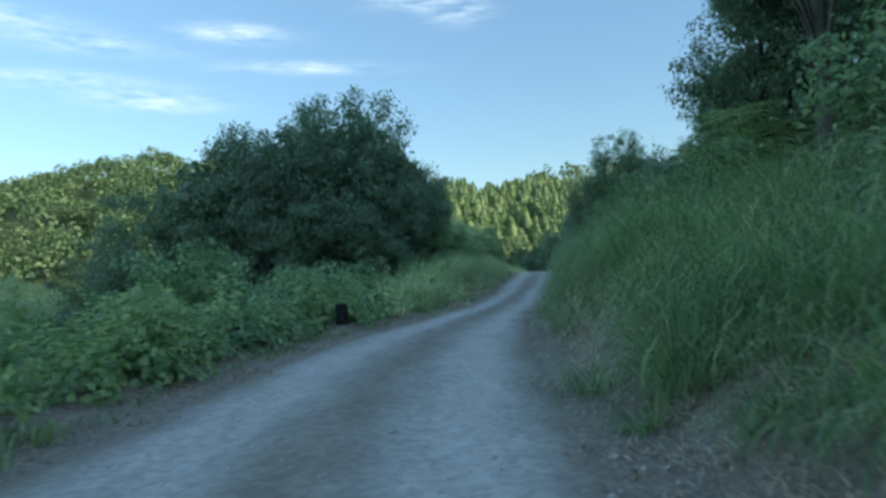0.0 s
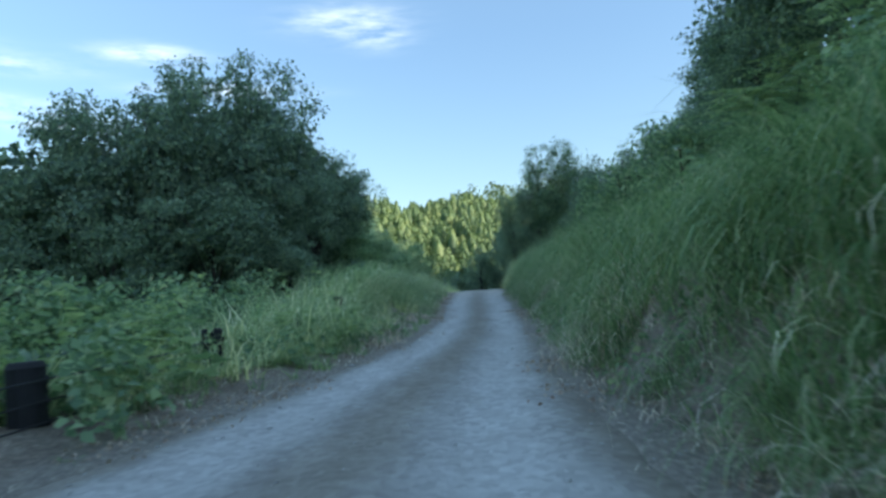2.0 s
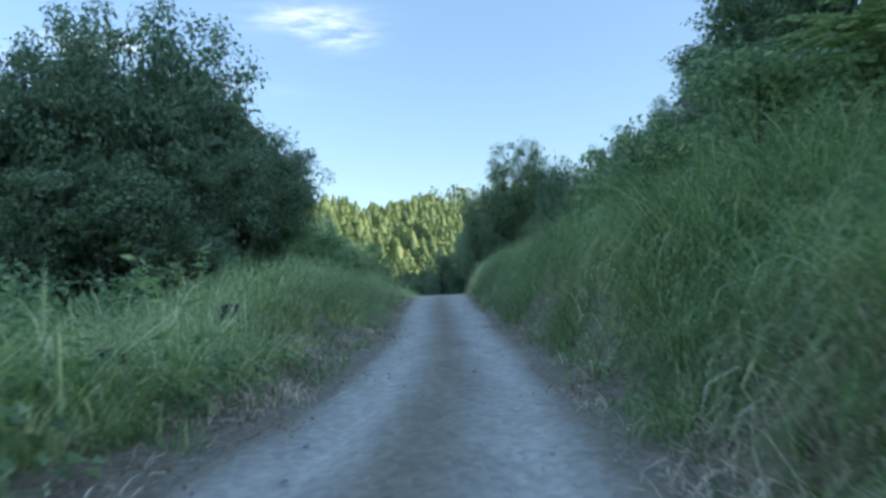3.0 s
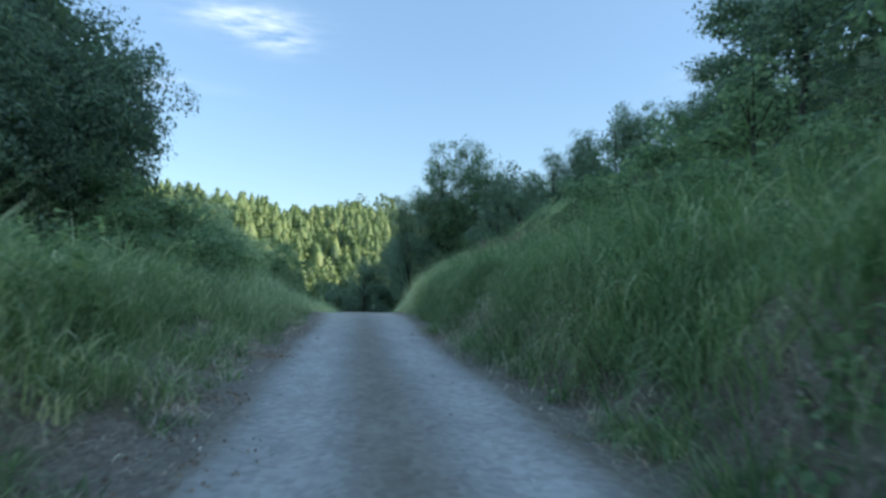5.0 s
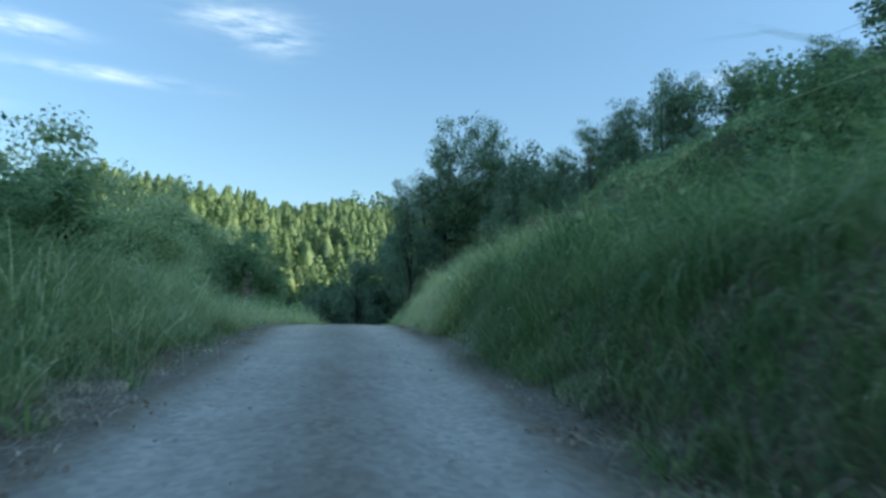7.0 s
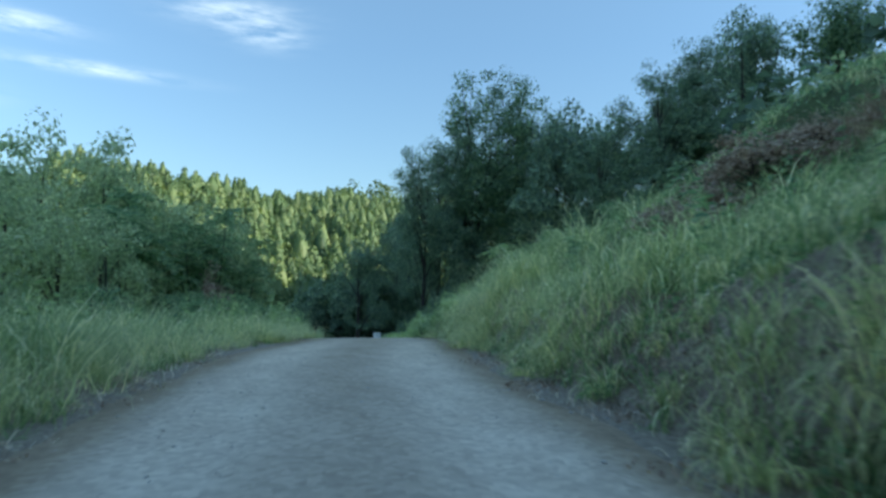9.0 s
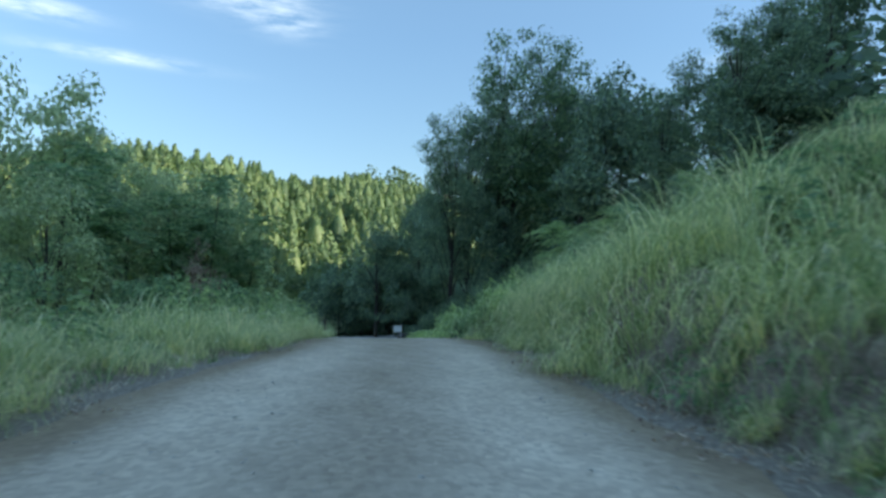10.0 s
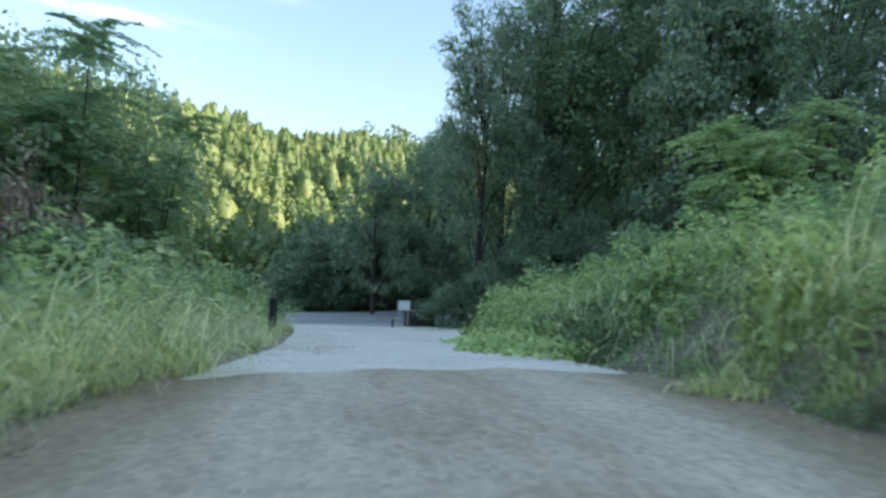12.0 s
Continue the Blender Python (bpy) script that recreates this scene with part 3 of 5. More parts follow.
def conifer(name, seed, height, radius, mat, label, group, cards=1500, size=0.34):
    r = np.random.default_rng(seed)
    tree = thing(name, (0, 0, 0), label, "tree", group)
    v, f = tube([(0, 0, -0.4), (0.03, 0, height * 0.5), (0, 0, height * 0.86)], [0.2, 0.12, 0.04], 7)
    mesh_object("trunk", v, f, BARK, tree, smooth=True)
    k = 1 - r.uniform(0.0, 1, cards) ** 0.62
    tier = np.round(k * 16) / 16 + r.normal(size=cards) * 0.012
    a = r.uniform(0, 2 * np.pi, cards)
    rad = radius * np.maximum(1 - tier, 0.02) ** 0.85 * r.uniform(0.3, 1.0, cards) ** 0.6 * (1 + 0.2 * np.sin(3 * a + tier * 20))
    z = height * (0.1 + 0.9 * tier) - rad * 0.3
    c = np.stack([rad * np.cos(a), rad * np.sin(a), z], 1)
    v, f = leaves(c, size, 0.35, 0.5, seed, out=np.stack([np.cos(a), np.sin(a), 0 * a], 1) * 1.2)
    mesh_object("crown", v, f, mat, tree)
    return tree


def stand(source, x, y, turn=0.0, scale=1.0, sink=0.15, tall=1.0):
    z = float(land(x, y)) - sink
    ob = copy_thing(source, pose(x, y, z, 0, 0, turn))
    ob.scale = (scale, scale, scale * tall)
    return ob


def off_road(x, y):
    """The place, or the nearest one that is clear of the main road."""
    px, py = main_road_point(np.linspace(0, 1, 300))
    k = int(np.argmin(np.hypot(px - x, py - y)))
    gap = math.hypot(px[k] - x, py[k] - y)
    if gap > 5.4 or gap < 1e-3:
        return x, y
    return px[k] + (x - px[k]) * 5.4 / gap, py[k] + (y - py[k]) * 5.4 / gap


def stand_top(source, x, y, top, turn, breadth, sink=0.2):
    """Stands a copy of a twelve-metre tree so that its crown ends at the height top."""
    return stand(source, x, y, turn, breadth, sink, (top - float(land(x, y)) + sink) / (12.2 * breadth))


def remove_thing(ob):
    for o in (*ob.children_recursive, ob):
        bpy.data.objects.remove(o)


DARK_TREE = "broadleaf tree with a dense dark green crown in shade"
oak = [broadleaf("broadleaf_tree", 11 + i, 12, 4.6, 1.3, 215, 64, 0.22, LEAF_TREE, DARK_TREE, group="roadside trees", spread_=0.55) for i in range(4)]
tall = broadleaf("broadleaf_tree", 25, 12, 4.6, 4.8, 190, 70, 0.2, LEAF_TREE, DARK_TREE, group="roadside trees", spread_=0.6, trunk_r=0.3, limbs=30, bark=LIT_BARK)
fine = broadleaf("broadleaf_tree", 21, 12, 4.4, 0.8, 210, 76, 0.19, LEAF_TREE, DARK_TREE, group="roadside trees", spread_=0.6, limbs=40)
airy = [broadleaf("broadleaf_tree", 31 + i, 12, 4.0, 2.4, 170, 92, 0.165, LEAF_AIRY if i == 0 else LEAF_TREE, "tall broadleaf tree with an open airy crown", group="trees by the junction", spread_=0.5) for i in range(3)]
low = [broadleaf("shrub", 51 + i, 3.2, 2.3, 0.1, 60, 44, 0.18, LEAF_SHRUB, "rounded leafy green shrub", "shrub", "shrubs", spread_=0.4, trunk_r=0.06, limbs=20) for i in range(4)]
dusky = broadleaf("broadleaf_tree", 97, 12, 4.8, 1.0, 130, 50, 0.31, LEAF_TREE, DARK_TREE, group="trees on the bank", spread_=0.7, limbs=14)
bushy = [broadleaf("broadleaf_tree", 91 + i, 12, 5.0, 0.5, 120, 52, 0.34, (LEAF_BUSH, LEAF_BUSH, LEAF_AIRY)[i], DARK_TREE, group="trees behind the grass", spread_=0.75, limbs=14) for i in range(3)]
scrub = broadleaf("broadleaf_tree", 99, 12, 5.0, 0.3, 130, 60, 0.3, LEAF_SHRUB, DARK_TREE, group="trees behind the grass", spread_=0.7, limbs=14)
wood = [broadleaf("broadleaf_tree", 81 + i, 12, 4.8, 1.0, 90, 20, 0.75, LEAF_TREE, DARK_TREE, group="shaded wood", spread_=0.7, limbs=6) for i in range(3)]
cone = [conifer("conifer", 71 + i, 13, 2.4, LEAF_TREE, "dark narrow conifer in the shaded wood", "dark conifers") for i in range(2)]

# the group of dark trees beyond the fence: x, y, height of the top, kind, breadth
for x, y, top, k, s in [(-4.4, 51, 14.6, 0, 1.0), (-7.8, 47, 13.4, 1, 1.0), (-12.7, 46.5, 11.6, 2, 1.0), (-18, 46, 8.4, 3, 0.95), (-23, 48, 6.0, 1, 0.85), (-2.4, 46.5, 7.6, 2, 0.62),
                        (-1.9, 50.5, 9.5, 1, 0.62), (-1.0, 50.2, 8.9, 3, 0.5), (-7, 55, 13.0, 3, 1.0), (-12, 53, 11.5, 0, 1.0), (-17, 54, 9.0, 1, 0.95), (-6.5, 43, 6.5, 3, 0.72), (-11, 42, 6.0, 0, 0.75), (-15.5, 42, 5.0, 1, 0.75), (-20.5, 43, 3.6, 2, 0.75), (-3.2, 43.5, 4.2, 1, 0.55)]:
    tagged(stand_top(fine if x > -3.5 else oak[k], x, y, top, 67 * k + x * 31, s), "dark green broadleaf tree in the thicket beyond the fence", group="thicket beyond the fence")
for x, y, top, k, s in [(-6.0, 48.5, 14.3, 1, 0.8), (-9.8, 50.5, 13.8, 2, 0.9), (-3.6, 48.6, 11.5, 0, 0.55), (-9.5, 45.2, 12.0, 3, 0.75), (-12.2, 45.0, 11.1, 0, 0.7), (-14.5, 45.4, 10.6, 1, 0.7)]:
    tagged(stand_top(oak[k], x, y, top, 91 * k + x * 31, s), "dark green broadleaf tree in the thicket beyond the fence", group="thicket beyond the fence")
for x, y, top, s in [(-8, 53.5, 12.6, 1.0), (-12.5, 51.5, 10.9, 1.0), (-5.2, 55, 13.6, 0.9), (-17, 50.5, 8.3, 0.9), (-9.6, 49, 12.2, 0.9), (-14.8, 48.5, 10.2, 0.9), (-5.9, 49.5, 13.3, 0.85)]:
    tagged(stand_top(wood[int(y) % 3], x, y, top, x * 29, s), "dark green broadleaf tree deep inside the thicket", group="thicket beyond the fence")
# trees on the bank near the start
for x, y, top, k, s in [(12.6, 15.0, 15, 0, 0.72), (13.0, 10, 17, 1, 1.0), (14.5, 19, 17, 2, 0.95), (14, 25, 14, 3, 0.8), (12.4, 30.5, 9.5, 1, 0.55), (16.5, 32, 14, 0, 0.8), (17.5, 39, 12.5, 2, 0.7),
                        (20, 27, 19, -1, 1.0), (22, 37, 19, -1, 0.95), (21, 45, 14, 0, 0.75), (23.5, 51.5, 14.5, 2, 0.75), (26, 57, 16.5, 3, 0.75), (29.6, 63, 15.8, 1, 0.74), (18, 5, 20, -1, 1.0), (21, 14, 22, -1, 1.1), (27, 24, 24, -1, 1.1), (29, 42, 24, -1, 1.1), (31, 54, 24, -1, 1.0), (16.5, -3, 18, 2, 1)]:
    tagged(stand_top((fine if x < 10 else dusky if x >= 16 else oak[k]) if k >= 0 else wood[int(y) % 3], x, y, top, 53 * k + y * 17, s), "tall dark broadleaf tree on the grassy bank", group="trees on the bank")
tagged(stand_top(oak[2], 12.3, 25.7, 14.5, 179, 0.68), "tall dark broadleaf tree on the grassy bank", group="trees on the bank")
tagged(stand_top(tall, 10.7, 18.8, 17.0, 40, 0.8), "tall dark broadleaf tree with a bare pale trunk on the bank", group="trees on the bank")
# trees by the junction and up the hill behind the bank
JUNCTION_TREES = [(airy[0], 28.8, 120, 23.6, 1.5), (airy[1], 23.5, 118.8, 15.8, 0.85), (dusky, 22.9, 134.6, 5.6, 0.6), (dusky, 25.2, 137, 10.5, 0.75), (dusky, 27.4, 139.5, 14, 0.9), (dusky, 20.4, 132.4, 4.6, 0.55), (airy[2], 33.6, 121.6, 25.0, 1.15), (airy[1], 28.4, 121, 20.4, 1.0), (airy[1], 25.2, 121.5, 18.6, 1.15), (airy[2], 36, 122, 19.5, 1.2), (airy[1], 36, 100.5, 19.2, 0.9), (airy[2], 40, 102, 22.0, 0.95), (airy[1], 33, 104, 15.5, 0.85), (dusky, 33.7, 113, 18.2, 0.9), (dusky, 37, 116, 20.5, 0.95)]
HILL_TREES = [(dusky, 34.5, 99.5, 13, 0.7), (dusky, 38.5, 100.5, 15.5, 0.8), (airy[0], 55, 112, 29.6, 1.0), (airy[2], 60, 108, 30, 1.0), (dusky, 48, 106.5, 26.8, 0.9), (dusky, 37, 113, 17, 1.0), (dusky, 29, 128, 13, 1.0), (dusky, 35, 129, 16, 1.1),
                          (bushy[2], 43, 119, 20, 1.1), (bushy[2], 50, 116, 24, 1.1), (cone[0], 39, 126, 22.3, 1.15), (cone[1], 43.5, 112, 20.5, 0.9), (cone[0], 45, 103, 23.5, 0.8), (bushy[2], 64, 99, 30, 0.8), (bushy[2], 52, 101, 26, 0.85), (bushy[1], 68, 93, 31, 0.8), (dusky, 31, 111, 12, 0.8), (dusky, 24.5, 127, 8, 0.75)]
for src, x, y, top, s in JUNCTION_TREES + HILL_TREES:
    stand_top(src, *off_road(x, y), top, x * 47 + y, s)
# low dark growth under them
for i, (x, y, top) in enumerate([(21.7, 119.0, -0.5), (22.6, 118.2, 0.5), (23.6, 117.6, 1.6), (25.0, 117.2, 2.9), (26.4, 116.8, 3.4), (27.8, 116.4, 4.2), (29.4, 115.8, 5.2), (31.2, 115.2, 6.4), (33.2, 114.0, 8.0)]):
    tagged(stand_top(dusky, x, y, top, i * 67, 0.42, 0.9), "dark leafy bush under the trees by the junction", group="bushes by the junction")
# the shaded wood behind the main road
r = np.random.default_rng(5)
for i in range(46):
    x, y = r.uniform(11, 46), r.uniform(131, 166)
    if y < 131 + max(0, (x - 24) * 0.8) or x < 14.5 + (y - 131) * 0.14:
        continue
    if off_road(x, y) != (x, y):
        continue
    src = (wood + cone)[int(r.integers(5))]
    tagged(stand(src, x, y, r.uniform(0, 360), r.uniform(0.42, 0.68) * (0.75 + 0.25 * min(1, (x - 13) / 10)), 0.2, r.uniform(0.9, 1.15)), "dark tree in the shaded wood behind the main road", group="shaded wood")
# trees and bushes on the left after the thicket
for k, x, y, top, s in [(1, 0.8, 99, 10.8, 0.62), (2, -3.5, 103, 12.3, 0.75), (0, 3.6, 106, 8.2, 0.5), (0, -8, 98, 11, 0.8), (1, -3, 91, 7.5, 0.55), (2, -8, 86, 7, 0.6), (0, 0.5, 84, 6.2, 0.42), (1, -5, 77, 5.8, 0.5), (2, 2.4, 71, 5.4, 0.36),
                        (0, 1.2, 63.5, 6.1, 0.42), (1, 2.6, 66.5, 4.2, 0.34), (2, -4, 66, 5.5, 0.5), (1, -3, 59, 6.5, 0.45), (2, 7.0, 112, 4.6, 0.4), (0, 0, 114, 8, 0.6), (1, 2.2, 91, 5.4, 0.38), (2, 3.2, 78, 4.6, 0.3)]:
    tagged(stand_top(bushy[(0, 1, 0)[k]] if y > 84 else bushy[k % 2], x, y, top, x * 83 + y * 7, s), "bushy green tree behind the roadside grass", group="trees behind the grass")
for x, y, top, s in [(1.1, 51.6, 4.5, 0.42), (1.5, 55.6, 4.3, 0.4), (-0.6, 49.6, 5.2, 0.46), (-0.2, 53.5, 5.2, 0.45), (2.4, 58.5, 3.9, 0.34), (0.4, 47.2, 3.6, 0.36)]:
    tagged(stand_top(scrub, x, y, top, x * 83 + y * 7, s), "bushy green tree behind the roadside grass", group="trees behind the grass")
for k, x, y, top, s in [(0, 0.6, 108, 10.0, 0.62), (1, 3.4, 109.5, 8.5, 0.5), (1, 1.9, 106.5, 9.4, 0.5), (0, 7.2, 108.5, 8.0, 0.5), (1, 5.4, 106.2, 8.3, 0.5)]:
    tagged(stand_top(bushy[k], x, y, top, x * 83 + y * 7, s), "bushy green tree behind the roadside grass", group="trees behind the grass")
for k, x, y, top, s in [(0, -41, 71, 2.2, 0.62), (0, -46, 74, 2.8, 0.66), (1, -37.5, 66, 0.8, 0.55), (0, -50, 80, 3.4, 0.7), (1, -43, 65, -0.4, 0.55)]:
    tagged(stand_top(bushy[k], x, y, top, x * 41, s), "bright green tree catching the sun down in the valley", group="valley trees")
# undergrowth that closes the foot of the shaded wood
for i in range(30):
    x = 13.4 + (i % 16) * 1.0 + (i // 16) * 0.5
    y = float(np.interp(x, [p[0] for p in MAIN], [p[1] for p in MAIN])) + 7.4 + (i * 7 % 5) * 0.35 + (i // 16) * 2.2
    tagged(stand_top(wood[i % 3], x, y, 0.6 + (i * 5 % 7) * 0.35 + (i // 16) * 1.6, i * 77, 0.36, 1.1), "dark shrub at the foot of the shaded wood", group="shaded undergrowth")
# shrubs: on the slope beyond the fence, along the grass, on the bank
SLOPE_SHRUBS = [(-6, 26, 0, 0.8), (-9, 24, 1, 0.9), (-12, 27, 2, 1.0), (-8, 31, 3, 0.95), (-12, 33, 0, 1.1), (-5.5, 34, 1, 0.9), (-9, 37, 2, 1.1), (-4, 39, 3, 1.0), (-2, 41.5, 1, 0.8), (-15, 37, 1, 1.2), (-18, 31, 3, 0.8), (-20, 40, 2, 0.9), (-9, 18, 2, 0.5), (-6.5, 14, 3, 0.6), (-12, 14, 0, 0.9), (-8, 9, 1, 0.75), (-14, 21, 3, 0.6)]
FENCE_SHRUBS = [(-5.2, 15, 1, 0.8), (-6.5, 19.5, 2, 0.95), (-4.6, 22, 0, 0.78), (-7.5, 12, 3, 0.5), (-5.6, 26.5, 1, 0.95), (-4.8, 31, 2, 0.95), (-6.8, 29, 3, 1.0), (-22, 34, 0, 1.1), (-25, 42, 1, 1.3), (-5, 21, 2, 0.6), (-6.2, 17, 0, 0.65), (-4.4, 24.5, 3, 0.62), (-3.6, 28, 1, 0.62), (-3.4, 31.5, 2, 0.6), (-7.6, 21.5, 3, 0.75), (-3.2, 35, 0, 0.6)]
for x, y, k, s in SLOPE_SHRUBS + FENCE_SHRUBS:
    tagged(stand(low[k], x, y, x * 40 + y * 13, s, 0.15), "vine-covered green shrub on the slope beyond the fence", group="shrubs beyond the fence")
for x, y, k, s in [(1.5, 72, 0, 0.8), (0.2, 80, 1, 0.9), (2.5, 87, 2, 0.8), (5, 95, 3, 0.9), (7.8, 101, 0, 0.8), (9.5, 105, 1, 0.7), (-0.5, 66, 2, 0.7), (2.5, 100, 1, 1.0), (0, 56, 3, 0.7), (-1.0, 50, 0, 0.8), (10.3, 109, 2, 0.7), (5.5, 103, 2, 1.0), (8.6, 93.4, 0, 0.62), (7.4, 90.6, 2, 0.66), (6.4, 87.6, 1, 0.6), (11.2, 100.6, 3, 0.5), (10.2, 98.8, 0, 0.5), (9.0, 97.4, 1, 0.52), (7.4, 96.2, 2, 0.55), (10.6, 103.4, 1, 0.6)]:
    tagged(stand(low[k], x, y, x * 40 + y * 13, s, 0.15), "leafy green shrub behind the roadside grass", group="shrubs behind the grass")
for x, y, k, s in [(21.2, 98, 0, 0.5), (22.6, 96.5, 1, 0.6), (25, 104, 2, 0.9), (23.5, 110, 3, 0.9), (27, 100, 1, 0.9), (18.3, 70.8, 3, 0.5), (8.2, 27, 0, 0.8), (9.2, 33, 1, 0.9), (8.6, 21, 2, 0.7), (11.5, 40, 3, 0.8), (14.5, 47, 0, 0.8), (16.5, 55, 1, 0.8), (6.9, 17.5, 3, 0.7), (7.3, 10, 1, 0.8), (19.5, 88, 1, 0.5), (24, 92, 0, 0.8), (29, 95, 2, 1.0), (31, 104, 3, 1.0), (28, 110, 1, 1.0), (33, 98, 0, 1.0), (23.6, 120.2, 2, 0.9), (25.4, 119.2, 0, 1.1), (27.6, 118.4, 3, 1.2), (24.8, 116, 1, 0.9)]:
    tagged(stand(low[k], x, y, x * 40 + y * 13, s, 0.15), "light green leafy shrub on the grassy bank", group="shrubs on the bank")
for ob in [fine, tall, dusky, scrub] + oak + airy + low + cone + wood + bushy:
    remove_thing(ob)




def pinnate(name, seed, height, fronds, frond_len, mat, label, group):
    """A slender small tree with long feather-shaped leaves in whorls."""
    r = np.random.default_rng(seed)
    tree = thing(name, (0, 0, 0), label, "tree", group)
    stems, spots = [], []
    for k in range(4):
        a = r.uniform(0, 2 * np.pi)
        q = np.linspace(0, 1, 6)[:, None]
        top = np.array([np.cos(a) * 0.2, np.sin(a) * 0.2, 1.0]) * height * (1.0, 0.86, 0.74, 0.62)[k]
        line = q ** 1.2 * top * np.array([1, 1, 0]) + q * top * np.array([0, 0, 1])
        stems.append(tube(line - np.array([0, 0, 0.2]), np.linspace(0.06, 0.015, 6), 6))
        spots += [line[-1], line[-1] * 0.97, line[-1] * 0.93, line[-2], line[-3]]
    v, f = joined(stems)
    mesh_object("stem", v, f, BARK, tree, smooth=True)
    centres, out, ribs = [], [], []
    for s in spots:
        for _ in range(fronds):
            a, up = r.uniform(0, 2 * np.pi), r.uniform(-0.1, 0.45)
            d = np.array([np.cos(a), np.sin(a), up])
            d /= np.linalg.norm(d)
            q = np.linspace(0, 1, 14)[:, None]
            L = frond_len * r.uniform(0.7, 1.2)
            line = s + d * q * L + np.array([0, 0, -0.3]) * L * q ** 2
            ribs.append(tube(line[::4], np.linspace(0.012, 0.004, 4), 4))
            side = np.cross(d, [0, 0, 1.0])
            for j in range(2, 14):
                for sgn in (-1, 1):
                    centres.append(line[j] + side * sgn * 0.09 * L * (1.2 - j / 15))
                    out.append(side * sgn * 3.2 + d * 1.2)
    v, f = leaves(np.array(centres), 0.155 * frond_len, 0.15, 0.3, seed, out=np.array(out))
    k = np.array([1, 1, (height + 0.3) / v[:, 2].max()])
    mesh_object("fronds", v * k, f, mat, tree)
    v, f = joined(ribs)
    mesh_object("ribs", v * k, f, mat, tree)
    return tree


feather = [pinnate("sumac_tree", 101 + i, (7.0, 4.0)[i], 9, (1.75, 1.35)[i], LEAF_LIGHT if i else LEAF_SHRUB, "slender small tree with long feathery leaves", "feathery trees") for i in range(2)]
for k, x, y, top, s, tall_label in [(0, 6.3, 103.5, 7.6, 1.0, "the grass verge"), (0, 5.2, 102, 6.4, 0.85, "the grass verge"), (0, 8.0, 106, 6.2, 0.8, "the grass verge"), (0, 2.4, 95.5, 7.6, 1.0, "the grass verge"),
                                    (1, 22.9, 96.4, 5.4, 1.0, "the grassy bank"), (1, 26, 98, 6.5, 0.95, "the grassy bank"), (1, 24.0, 97.6, 5.2, 0.75, "the grassy bank"), (1, 11.6, 28, 6.6, 1.1, "the grassy bank"), (1, 10.2, 22, 6.0, 1.0, "the grassy bank")]:
    z = float(land(x, y))
    tagged(stand(feather[k], x, y, x * 50, s, 0.1, (top - z) / ((7.3, 4.3)[k] * s)), "slender tree with long feathery leaves on " + tall_label)
withered = [broadleaf("withered_shrub", 111 + i, 3.0, 1.9, 0.1, 45, 40, 0.17, DEAD_LEAF, "withered rust-brown shrub with dead leaves", "shrub", "withered shrubs", spread_=0.35, trunk_r=0.05, limbs=26) for i in range(2)]
for k, x, y, s, tall, where in [(0, 17.0, 71.2, 0.7, 0.75, "on the grassy bank"), (1, 17.8, 70.5, 0.75, 0.75, "on the grassy bank"), (1, 18.7, 71.0, 0.7, 0.65, "on the grassy bank"), (0, 19.8, 70.8, 0.65, 0.55, "on the grassy bank"), (1, 16.5, 71.9, 0.45, 0.8, "on the grassy bank"), (0, 6.3, 99.6, 0.6, 2.5, "among the green bushes"), (1, 7.8, 96, 0.42, 1.1, "among the green bushes")]:
    tagged(stand(withered[k], x, y, x * 71, s, 0.1, tall), "withered rust-brown shrub with dead leaves " + where)
for ob in feather + withered:
    remove_thing(ob)


